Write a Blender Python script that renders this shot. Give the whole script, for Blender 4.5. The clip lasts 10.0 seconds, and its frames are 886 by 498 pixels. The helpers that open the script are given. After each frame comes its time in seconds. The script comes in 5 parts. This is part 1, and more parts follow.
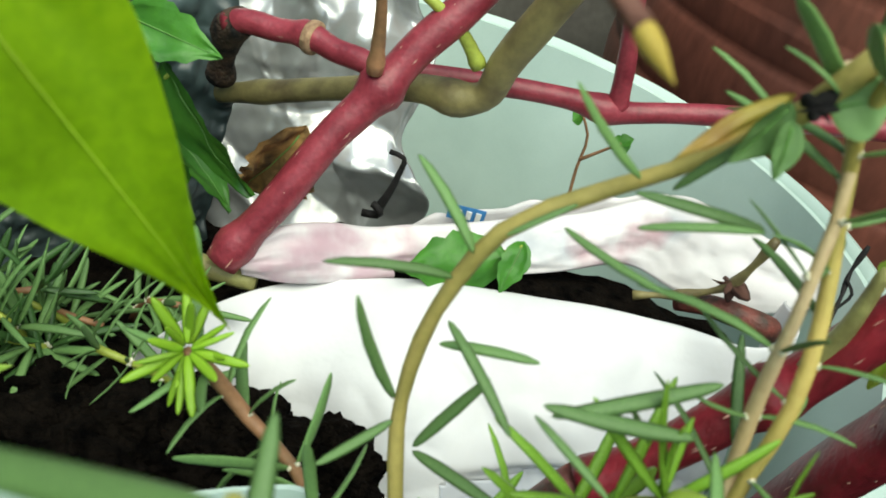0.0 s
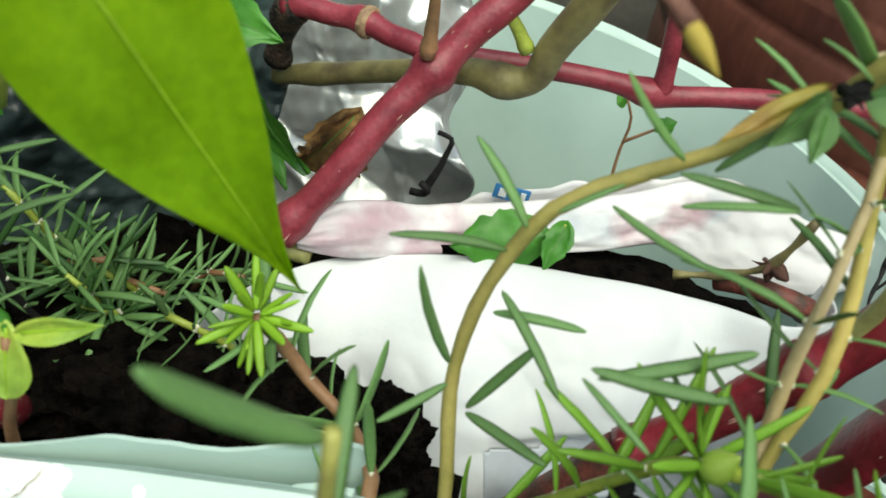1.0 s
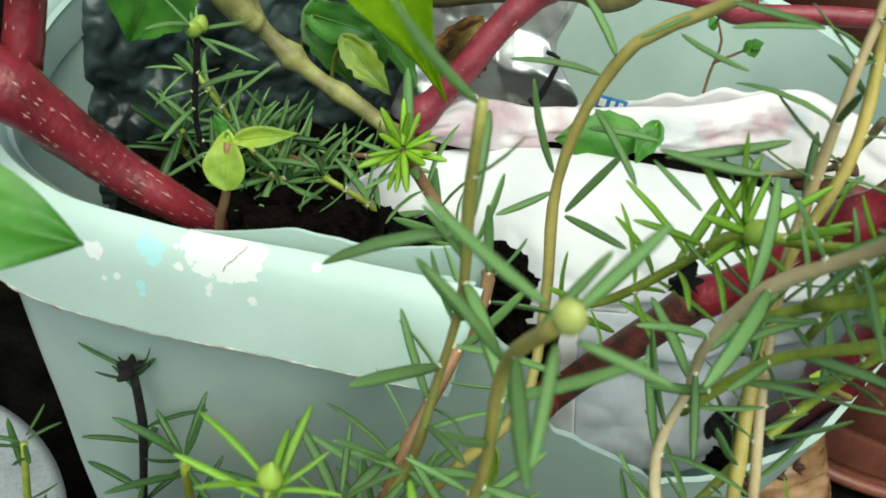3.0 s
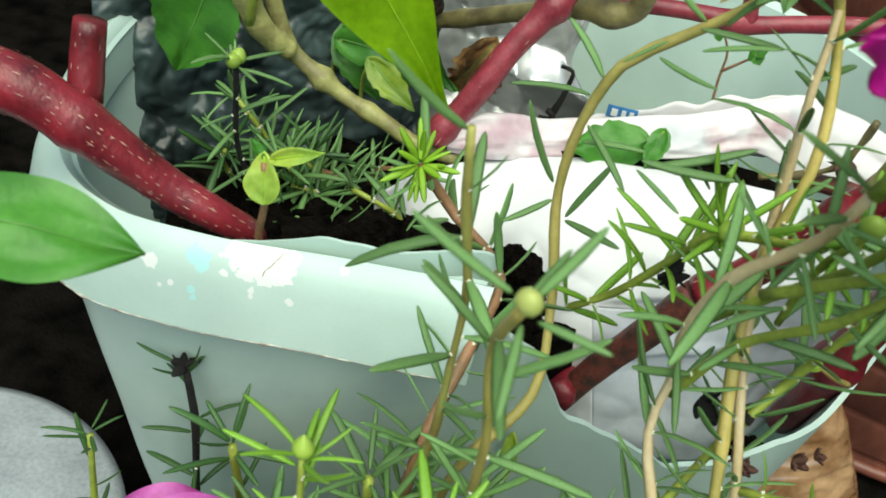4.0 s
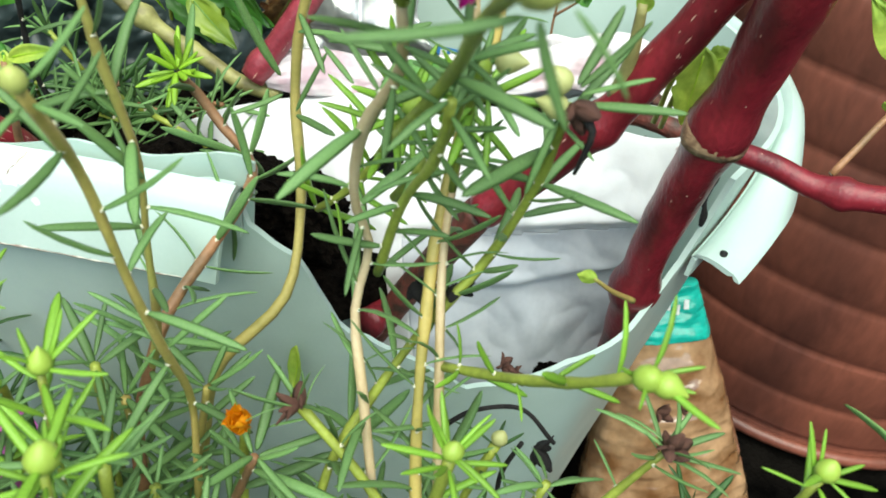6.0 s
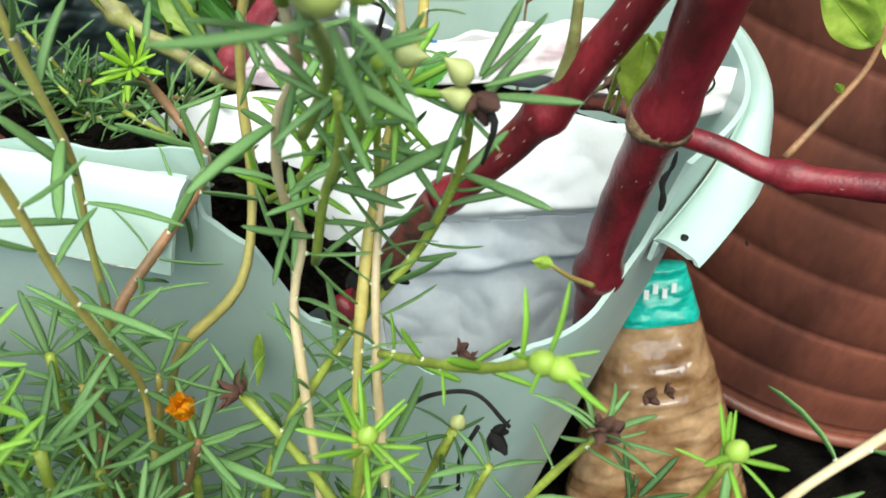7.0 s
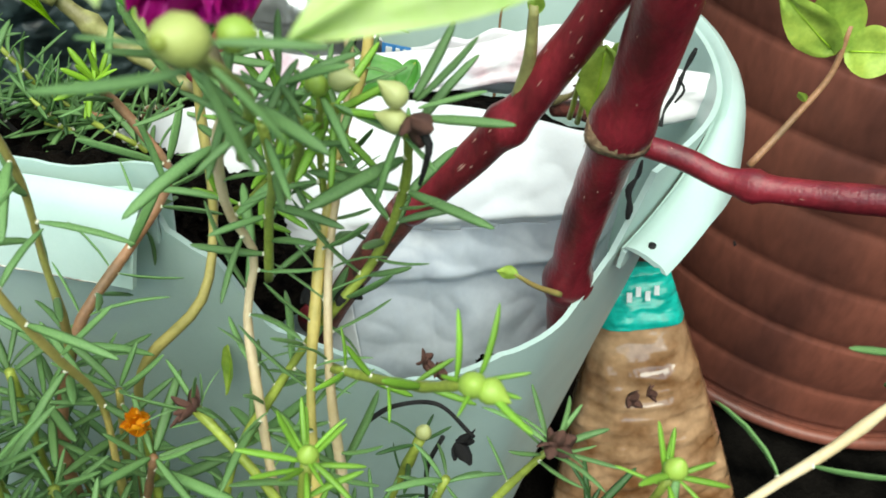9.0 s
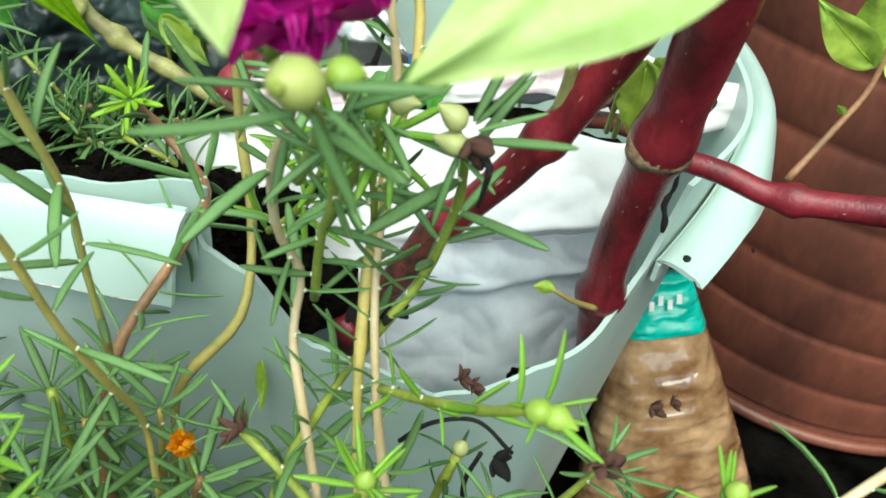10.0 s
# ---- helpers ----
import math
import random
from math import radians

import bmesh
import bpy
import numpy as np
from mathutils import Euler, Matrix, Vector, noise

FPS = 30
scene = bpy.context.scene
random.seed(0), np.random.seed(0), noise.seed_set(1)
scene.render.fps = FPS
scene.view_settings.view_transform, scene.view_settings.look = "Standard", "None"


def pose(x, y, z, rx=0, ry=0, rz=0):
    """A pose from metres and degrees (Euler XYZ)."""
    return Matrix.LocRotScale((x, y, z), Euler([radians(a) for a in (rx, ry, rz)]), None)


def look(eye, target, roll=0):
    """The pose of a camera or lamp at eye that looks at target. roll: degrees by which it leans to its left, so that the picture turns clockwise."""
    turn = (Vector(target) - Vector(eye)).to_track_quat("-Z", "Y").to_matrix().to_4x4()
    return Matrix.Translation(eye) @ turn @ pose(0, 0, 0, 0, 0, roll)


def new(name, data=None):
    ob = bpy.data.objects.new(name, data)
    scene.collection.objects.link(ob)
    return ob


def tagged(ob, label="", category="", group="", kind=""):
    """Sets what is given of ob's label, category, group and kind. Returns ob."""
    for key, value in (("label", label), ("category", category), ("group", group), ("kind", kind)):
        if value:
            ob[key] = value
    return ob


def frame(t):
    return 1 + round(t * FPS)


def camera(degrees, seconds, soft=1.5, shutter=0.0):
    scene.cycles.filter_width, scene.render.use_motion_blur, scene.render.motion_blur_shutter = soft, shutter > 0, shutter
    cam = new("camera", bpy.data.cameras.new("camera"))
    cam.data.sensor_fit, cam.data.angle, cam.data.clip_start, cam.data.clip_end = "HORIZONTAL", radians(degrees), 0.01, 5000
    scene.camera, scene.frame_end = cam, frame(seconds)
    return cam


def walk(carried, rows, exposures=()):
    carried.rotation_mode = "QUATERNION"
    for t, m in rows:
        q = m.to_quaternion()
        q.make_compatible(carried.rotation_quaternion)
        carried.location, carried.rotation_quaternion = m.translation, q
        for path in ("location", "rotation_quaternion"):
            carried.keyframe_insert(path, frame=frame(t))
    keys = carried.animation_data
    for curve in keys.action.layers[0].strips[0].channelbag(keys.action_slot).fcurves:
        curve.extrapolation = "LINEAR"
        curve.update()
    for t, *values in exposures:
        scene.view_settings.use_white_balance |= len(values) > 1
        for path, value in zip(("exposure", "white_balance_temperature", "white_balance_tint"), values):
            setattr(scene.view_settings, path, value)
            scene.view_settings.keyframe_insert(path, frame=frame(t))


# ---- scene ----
cam = camera(54.0, 10.0, 1.7)
PATH = [
    (0, (-0.0701, -0.0052, 0.3895), (0.0527, 0.8175, -0.1655), 17.96),
    (0.5, (-0.0702, -0.0051, 0.3929), (0.0445, 0.8158, -0.1665), 17.30),
    (1, (-0.0741, -0.0147, 0.3940), (0.0129, 0.7930, -0.1892), 17.42),
    (1.5, (-0.0791, -0.0348, 0.3894), (-0.0257, 0.7676, -0.2050), 17.06),
    (2, (-0.0765, -0.0522, 0.3910), (-0.0565, 0.7445, -0.2131), 16.43),
    (2.5, (-0.0749, -0.0598, 0.3949), (-0.0759, 0.7304, -0.2180), 15.50),
    (3, (-0.0700, -0.0750, 0.3937), (-0.0928, 0.7121, -0.2228), 14.31),
    (3.2, (-0.0707, -0.0776, 0.3961), (-0.1011, 0.7089, -0.2207), 13.64),
    (4.3, (-0.0525, -0.1037, 0.4116), (-0.1314, 0.6769, -0.2085), 10.73),
    (4.5, (-0.0441, -0.1091, 0.4046), (-0.1236, 0.6723, -0.2143), 11.04),
    (5, (-0.0224, -0.1092, 0.4046), (-0.1069, 0.6788, -0.2053), 11.14),
    (5.5, (-0.0026, -0.1037, 0.4007), (-0.0761, 0.6915, -0.2012), 11.31),
    (6, (0.0150, -0.1021, 0.3978), (-0.0563, 0.6907, -0.2075), 10.60),
    (6.2, (0.0199, -0.1012, 0.3999), (-0.0558, 0.6884, -0.2090), 10.27),
    (7.3, (0.0438, -0.0998, 0.4044), (-0.0605, 0.6723, -0.2226), 7.96),
    (7.5, (0.0469, -0.0970, 0.4051), (-0.0581, 0.6732, -0.2241), 7.85),
    (8, (0.0514, -0.0945, 0.4123), (-0.0544, 0.6760, -0.2163), 7.83),
    (8.5, (0.0551, -0.0947, 0.4079), (-0.0504, 0.6760, -0.2205), 7.77),
    (9, (0.0507, -0.0950, 0.4104), (-0.0557, 0.6762, -0.2174), 7.68),
    (9.5, (0.0497, -0.0959, 0.4099), (-0.0566, 0.6749, -0.2182), 7.61),
    (10, (0.0384, -0.0938, 0.4116), (-0.0697, 0.6784, -0.2146), 7.38),
]
cam.data.dof.use_dof, cam.data.dof.focus_distance, cam.data.dof.aperture_fstop = True, 0.30, 34.0
walk(cam, [(t, look(eye, target, roll)) for t, eye, target, roll in PATH],
     [(0, 0.83, 7250, -7), (1.5, 0.72, 7250, -8), (3, 0.72, 7200, -10), (4.5, 1.00, 7300, -8), (6, 1.26, 7050, -5), (8, 1.20, 6950, -6), (9.5, 1.12, 6900, -8), (10, 1.18, 6900, -10)])

# ---------------------------------------------------------------- light
world = bpy.data.worlds.new("overcast_sky")
scene.world = world
world.use_nodes = True
wn = world.node_tree
sky = wn.nodes.new("ShaderNodeTexSky")
sky.sky_type, sky.sun_disc = "NISHITA", False
sky.sun_elevation, sky.sun_rotation = radians(62), radians(173)
sky.air_density, sky.dust_density = 1.0, 1.0
wn.nodes["Background"].inputs["Strength"].default_value = 0.12
wn.links.new(sky.outputs["Color"], wn.nodes["Background"].inputs["Color"])
sun = new("sun", bpy.data.lights.new("sun", "SUN"))
sun.data.energy, sun.data.angle, sun.data.color = 2.1, radians(65), (1.0, 0.97, 0.93)
sun.matrix_world = look((0.1, -0.60, 1.55), (0, 0.2, 0))


# ---------------------------------------------------------------- materials
def material(name, colour, rough=0.5, vary=0.12, scale=60.0, bump=0.15, fine=400.0, translucent=0.0, metal=0.0, per_object=0.0, second=None, spec=0.5, coat=0.0, stretch=(1, 1, 1), height=0.001, grain=0.35):
    m = bpy.data.materials.new(name)
    m.use_nodes = True
    t = m.node_tree
    n, l = t.nodes, t.links
    b = n["Principled BSDF"]
    b.inputs["Roughness"].default_value = rough
    b.inputs["Metallic"].default_value = metal
    b.inputs["Specular IOR Level"].default_value = spec
    b.inputs["Coat Weight"].default_value = coat
    co = n.new("ShaderNodeTexCoord")
    mp = n.new("ShaderNodeMapping")
    mp.inputs["Scale"].default_value = stretch
    l.new(co.outputs["Object"], mp.inputs["Vector"])
    big = n.new("ShaderNodeTexNoise")
    big.inputs["Scale"].default_value, big.inputs["Detail"].default_value = scale, 4
    small = n.new("ShaderNodeTexNoise")
    small.inputs["Scale"].default_value, small.inputs["Detail"].default_value = fine, 3
    l.new(mp.outputs["Vector"], big.inputs["Vector"])
    l.new(mp.outputs["Vector"], small.inputs["Vector"])
    ramp = n.new("ShaderNodeValToRGB")
    lo = second or [c * (1 - 2.2 * vary) for c in colour]
    hi = [min(1, c * (1 + vary)) for c in colour]
    ramp.color_ramp.elements[0].position, ramp.color_ramp.elements[0].color = 0.33, (*lo, 1)
    ramp.color_ramp.elements[1].position, ramp.color_ramp.elements[1].color = 0.62, (*hi, 1)
    l.new(big.outputs["Fac"], ramp.inputs["Fac"])
    col = ramp.outputs["Color"]
    mix = n.new("ShaderNodeMix")
    mix.data_type, mix.blend_type = "RGBA", "OVERLAY"
    mix.inputs[0].default_value = grain
    l.new(col, mix.inputs[6])
    l.new(small.outputs["Fac"], mix.inputs[7])
    col = mix.outputs[2]
    if per_object:
        info, hsv, mm = n.new("ShaderNodeObjectInfo"), n.new("ShaderNodeHueSaturation"), n.new("ShaderNodeMapRange")
        l.new(info.outputs["Random"], mm.inputs["Value"])
        mm.inputs["To Min"].default_value, mm.inputs["To Max"].default_value = 1 - per_object, 1 + per_object
        l.new(mm.outputs["Result"], hsv.inputs["Value"])
        l.new(col, hsv.inputs["Color"])
        col = hsv.outputs["Color"]
    l.new(col, b.inputs["Base Color"])
    bp = n.new("ShaderNodeBump")
    bp.inputs["Strength"].default_value, bp.inputs["Distance"].default_value = bump, height
    l.new(small.outputs["Fac"], bp.inputs["Height"])
    l.new(bp.outputs["Normal"], b.inputs["Normal"])
    if translucent:
        tr, ms = n.new("ShaderNodeBsdfTranslucent"), n.new("ShaderNodeMixShader")
        ms.inputs["Fac"].default_value = translucent
        l.new(col, tr.inputs["Color"])
        l.new(b.outputs["BSDF"], ms.inputs[1])
        l.new(tr.outputs["BSDF"], ms.inputs[2])
        l.new(ms.outputs["Shader"], n["Material Output"].inputs["Surface"])
    return m


def spots(m, centres, colour, soft=0.0):
    """Dabs of colour with ragged or soft edges at given places of the surface."""
    t = m.node_tree
    n, l = t.nodes, t.links
    b = n["Principled BSDF"]
    before = b.inputs["Base Color"].links[0].from_socket
    geo = n.new("ShaderNodeNewGeometry")
    rag = n.new("ShaderNodeTexNoise")
    rag.inputs["Scale"].default_value, rag.inputs["Detail"].default_value = (90, 3) if soft else (420, 8)
    l.new(geo.outputs["Position"], rag.inputs["Vector"])
    for place, radius in centres:
        far = n.new("ShaderNodeVectorMath")
        far.operation = "DISTANCE"
        far.inputs[1].default_value = place
        l.new(geo.outputs["Position"], far.inputs[0])
        a = n.new("ShaderNodeMath")
        a.operation = "MULTIPLY_ADD"
        a.inputs[1].default_value, a.inputs[2].default_value = radius * 2.0, radius * 0.03
        l.new(rag.outputs["Fac"], a.inputs[0])
        c = n.new("ShaderNodeMath")
        if soft:
            gap = n.new("ShaderNodeMath")
            gap.operation = "SUBTRACT"
            l.new(a.outputs["Value"], gap.inputs[0])
            l.new(far.outputs["Value"], gap.inputs[1])
            c.operation, c.use_clamp = "MULTIPLY", True
            c.inputs[1].default_value = 1 / (radius * soft)
            l.new(gap.outputs["Value"], c.inputs[0])
        else:
            c.operation = "LESS_THAN"
            l.new(far.outputs["Value"], c.inputs[0])
            l.new(a.outputs["Value"], c.inputs[1])
        mix = n.new("ShaderNodeMix")
        mix.data_type = "RGBA"
        mix.inputs[7].default_value = (*colour, 1)
        l.new(c.outputs["Value"], mix.inputs[0])
        l.new(before, mix.inputs[6])
        before = mix.outputs[2]
    l.new(before, b.inputs["Base Color"])


MINT = material("mint_plastic", (0.53, 0.665, 0.61), 0.36, 0.04, 14, 0.03, 900, second=(0.43, 0.56, 0.51), spec=0.4, grain=0.05)
spots(MINT, [((-0.1316, 0.0797, 0.254), 0.00435), ((-0.1273, 0.0808, 0.2554), 0.00406), ((-0.1228, 0.0806, 0.2545), 0.00406), ((-0.1287, 0.0778, 0.2512), 0.00348), ((-0.124, 0.0779, 0.2505), 0.00377), ((-0.1197, 0.0794, 0.2524), 0.00377), ((-0.118, 0.0814, 0.2546), 0.0029), ((-0.1324, 0.0783, 0.2521), 0.00261), ((-0.1207, 0.0774, 0.2494), 0.00174), ((-0.156, 0.0747, 0.2475), 0.00217), ((-0.1582, 0.0752, 0.2482), 0.0013), ((-0.1351, 0.076, 0.2488), 0.00116), ((-0.1033, 0.0828, 0.2543), 0.0013), ((-0.1165, 0.0761, 0.2439), 0.00116), ((-0.1498, 0.0736, 0.2424), 0.00102), ((-0.1486, 0.0832, 0.2588), 0.00116), ((-0.1547, 0.0796, 0.2552), 0.00087), ((-0.1271, 0.0755, 0.2453), 0.00102), ((-0.127, 0.0751, 0.2436), 0.00072), ((-0.1529, 0.0734, 0.2411), 0.00072)], (0.78, 0.80, 0.78))
spots(MINT, [((-0.1432, 0.0773, 0.2517), 0.00319), ((-0.1417, 0.0768, 0.251), 0.00261), ((-0.142, 0.0756, 0.2487), 0.00145), ((-0.1435, 0.0737, 0.2418), 0.0013), ((-0.143, 0.0738, 0.2398), 0.00116)], (0.45, 0.74, 0.73))
# soft grey-blue patches: the cool skylight on the wall, put into its colour
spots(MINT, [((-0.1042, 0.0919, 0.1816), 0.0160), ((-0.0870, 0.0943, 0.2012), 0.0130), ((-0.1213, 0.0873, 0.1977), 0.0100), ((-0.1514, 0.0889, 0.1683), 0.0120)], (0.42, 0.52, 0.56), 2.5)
spots(MINT, [((-0.1597, 0.0812, 0.2257), 0.0035), ((-0.1600, 0.0822, 0.2180), 0.0035), ((-0.1603, 0.0832, 0.2103), 0.0030)], (0.40, 0.68, 0.63), 1.5)
# dark soil and ground, near black because deep shade is in the colour too
SOIL = material("near_black_soil", (0.0050, 0.0037, 0.0027), 0.95, 0.5, 160, 0.9, 500, height=0.003, spec=0.06)
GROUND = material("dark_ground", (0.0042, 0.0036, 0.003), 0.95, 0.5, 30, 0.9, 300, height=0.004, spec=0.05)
UNSEEN_WALL = material("unseen_wall_grey", (0.16, 0.15, 0.13), 0.85, 0.2, 3, 0.3, 60, height=0.004)
WHITE = material("white_plastic_sheet", (0.77, 0.775, 0.79), 0.38, 0.02, 30, 0.08, 500, translucent=0.05, grain=0.06)
# greyer, bluer plastic for the lower part of the sack
WHITE_LOWER = material("greyer_white_plastic", (0.56, 0.585, 0.63), 0.32, 0.10, 26, 0.06, 400, second=(0.43, 0.46, 0.51), translucent=0.08, grain=0.1)
PRINTED = material("printed_white_sheet", (0.83, 0.81, 0.82), 0.40, 0.03, 45, 0.08, 400, second=(0.78, 0.74, 0.76), translucent=0.05, grain=0.08)
spots(PRINTED, [((-0.0832, 0.2061, 0.2280), 0.0175), ((-0.0736, 0.2107, 0.2283), 0.0150), ((-0.0603, 0.2169, 0.2285), 0.0137), ((-0.0482, 0.2222, 0.2293), 0.0112)], (0.60, 0.40, 0.47), 0.9)
spots(PRINTED, [((-0.0072, 0.2332, 0.2385), 0.0106), ((0.0024, 0.2352, 0.2363), 0.0094), ((0.0407, 0.2432, 0.2519), 0.0075)], (0.50, 0.53, 0.58), 1.0)
spots(PRINTED, [((0.0113, 0.2370, 0.2373), 0.0075), ((0.0219, 0.2392, 0.2365), 0.0094), ((0.0333, 0.2418, 0.2497), 0.0069), ((0.0268, 0.2403, 0.2452), 0.0063)], (0.46, 0.22, 0.27), 1.2)
SILVER = material("silver_foil_sheet", (0.70, 0.71, 0.70), 0.27, 0.06, 18, 0.1, 300, second=(0.36, 0.37, 0.36), metal=0.55, grain=0.1)
DARK = material("dark_polythene", (0.050, 0.074, 0.074), 0.34, 0.3, 40, 0.1, 200, spec=0.6, grain=0.1)
RED = material("red_stem_skin", (0.205, 0.016, 0.026), 0.36, 0.25, 70, 0.3, 700, second=(0.085, 0.010, 0.014), stretch=(1, 1, 0.5))
PALE_RED = material("rose_stem_skin", (0.255, 0.038, 0.054), 0.4, 0.2, 130, 0.2, 700, second=(0.20, 0.022, 0.036))
SCAR = material("stem_lenticel", (0.55, 0.31, 0.25), 0.6, 0.1)
RUST = material("rusty_stem_bark", (0.135, 0.035, 0.026), 0.55, 0.3, 200, 0.5, 700, second=(0.055, 0.032, 0.022))
BARK = material("dark_bark", (0.045, 0.026, 0.016), 0.85, 0.5, 200, 0.8, 700, height=0.002)
NODE = material("stem_node_bark", (0.36, 0.24, 0.14), 0.7, 0.3, 260, 0.5, 900, second=(0.17, 0.085, 0.05))
OLIVE = material("olive_stem_skin", (0.31, 0.30, 0.11), 0.5, 0.2, 120, 0.3, 500, second=(0.19, 0.17, 0.065), grain=0.25)
OLIVE_DARK = material("brown_olive_stem_skin", (0.22, 0.19, 0.075), 0.5, 0.2, 90, 0.2, 500, second=(0.11, 0.085, 0.04), grain=0.2)
STEM_G = material("green_stem", (0.37, 0.44, 0.075), 0.42, 0.15, 90, 0.1, 600, translucent=0.1)
STEM_T = material("tan_stem", (0.54, 0.42, 0.13), 0.5, 0.2, 45, 0.2, 600, second=(0.37, 0.32, 0.085), grain=0.2)
STEM_O = material("olive_green_stem", (0.34, 0.33, 0.09), 0.5, 0.2, 45, 0.2, 600, second=(0.30, 0.22, 0.07), grain=0.2)
STEM_A = material("arching_stem", (0.44, 0.36, 0.115), 0.5, 0.2, 45, 0.2, 600, second=(0.30, 0.27, 0.075), grain=0.2)
STEM_P = material("pale_stem", (0.60, 0.47, 0.29), 0.5, 0.2, 45, 0.2, 600, second=(0.50, 0.37, 0.18), grain=0.2)
STEM_B = material("brown_stem", (0.30, 0.15, 0.075), 0.5, 0.25, 60, 0.2, 600, second=(0.20, 0.12, 0.06))
NEEDLE = material("succulent_leaf", (0.170, 0.312, 0.098), 0.54, 0.2, 120, 0.12, 900, translucent=0.18, per_object=0.30, second=(0.115, 0.225, 0.080), grain=0.25)
# darker copy of the succulent leaf, with shade put into its colour
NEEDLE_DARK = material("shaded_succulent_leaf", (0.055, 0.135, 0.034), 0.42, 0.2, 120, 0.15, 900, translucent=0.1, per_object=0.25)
NEEDLE_LIGHT = material("young_succulent_leaf", (0.255, 0.49, 0.055), 0.38, 0.15, 120, 0.12, 900, translucent=0.2, per_object=0.22)
NEEDLE_LIME = material("lime_succulent_leaf", (0.36, 0.62, 0.05), 0.4, 0.12, 120, 0.1, 900, translucent=0.25, per_object=0.12)
BUD = material("bud_skin", (0.42, 0.56, 0.10), 0.35, 0.12, 150, 0.1, 900, translucent=0.15, per_object=0.1, second=(0.30, 0.46, 0.07))
BUD_RIPE = material("ripe_bud_skin", (0.56, 0.60, 0.20), 0.38, 0.12, 90, 0.1, 600, translucent=0.2, second=(0.44, 0.50, 0.13), grain=0.1)
BUD_FADED = material("withered_bud_skin", (0.50, 0.40, 0.06), 0.5, 0.3, 160, 0.3, 700, second=(0.24, 0.12, 0.04))
BUD_PALE = material("pale_bud_skin", (0.64, 0.66, 0.27), 0.35, 0.1, 150, 0.1, 900, translucent=0.15)
LEAF_LIGHT = material("lime_leaf", (0.36, 0.58, 0.02), 0.42, 0.1, 25, 0.08, 500, translucent=0.55, second=(0.29, 0.52, 0.018))
# paler than the leaf itself: light from behind is put into this colour
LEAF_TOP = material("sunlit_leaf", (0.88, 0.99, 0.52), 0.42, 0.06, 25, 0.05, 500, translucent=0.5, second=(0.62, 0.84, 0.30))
LEAF = material("green_leaf", (0.075, 0.24, 0.028), 0.42, 0.2, 60, 0.15, 600, translucent=0.22, second=(0.045, 0.165, 0.025), per_object=0.25, grain=0.15)
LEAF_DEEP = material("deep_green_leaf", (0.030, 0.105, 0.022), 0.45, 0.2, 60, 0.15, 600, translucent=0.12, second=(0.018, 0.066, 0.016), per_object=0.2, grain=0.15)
LEAF_FADED = material("faded_leaf", (0.22, 0.31, 0.035), 0.42, 0.2, 60, 0.1, 600, translucent=0.2, second=(0.12, 0.22, 0.03), grain=0.15)
LEAF_SOFT = material("soft_green_leaf", (0.19, 0.34, 0.12), 0.5, 0.15, 60, 0.1, 600, translucent=0.2, second=(0.13, 0.26, 0.09), grain=0.15)
LEAF_RUSTY = material("reddening_leaf", (0.44, 0.42, 0.07), 0.45, 0.2, 45, 0.1, 600, translucent=0.2, second=(0.34, 0.17, 0.05), grain=0.15)
LEAF_YELLOW = material("yellowing_leaf", (0.44, 0.56, 0.09), 0.42, 0.12, 70, 0.1, 600, translucent=0.25, second=(0.32, 0.50, 0.08))
DRY = material("dry_leaf", (0.26, 0.15, 0.05), 0.8, 0.4, 120, 0.6, 500)
BLACK = material("withered_black", (0.012, 0.01, 0.01), 0.8, 0.3, 200, 0.6, 600)
WITHERED = material("withered_flower", (0.16, 0.07, 0.05), 0.8, 0.4, 200, 0.6, 700)
MAGENTA = material("magenta_petal", (0.62, 0.004, 0.33), 0.55, 0.12, 90, 0.2, 500, translucent=0.25, per_object=0.15)
PINK = material("pink_petal", (0.74, 0.16, 0.58), 0.5, 0.08, 40, 0.15, 500, translucent=0.3)
ORANGE = material("orange_petal", (0.85, 0.33, 0.01), 0.5, 0.1, 90, 0.15, 500, translucent=0.25)
BROWN_POT = material("brown_plastic_pot", (0.200, 0.066, 0.044), 0.38, 0.2, 14, 0.4, 200, second=(0.110, 0.040, 0.030), stretch=(1, 1, 0.35))
PACKET = material("tan_packet_film", (0.44, 0.270, 0.15), 0.12, 0.15, 38, 0.05, 200, second=(0.20, 0.09, 0.035), coat=1.0, spec=0.8)
TEAL = material("teal_packet_film", (0.02, 0.42, 0.34), 0.25, 0.1, 60, 0.1, 300)
WHITE_POT = material("white_pot_plastic", (0.36, 0.39, 0.42), 0.4, 0.08, 40, 0.05, 500)
TUFT = material("pale_wool", (0.74, 0.72, 0.55), 0.8, 0.1)
INK = material("blue_print", (0.05, 0.22, 0.50), 0.5, 0.1)
WHITE_INK = material("white_print", (0.8, 0.82, 0.8), 0.5, 0.05)


# ---------------------------------------------------------------- builders
def mesh_of(name, verts, faces, mat, smooth=True, crease=0):
    me = bpy.data.meshes.new(name)
    me.from_pydata([tuple(v) for v in verts], [], faces)
    me.materials.append(mat)
    if smooth:
        me.polygons.foreach_set("use_smooth", [True] * len(me.polygons))
    if crease:
        me.set_sharp_from_angle(angle=radians(crease))
    me.update()
    return me


def part(name, data, parent, label="", m=None):
    ob = new(name, data)
    if parent is not None:
        ob.parent = parent
    if m is not None:
        ob.matrix_basis = m
    if label:
        tagged(ob, label)
    return ob


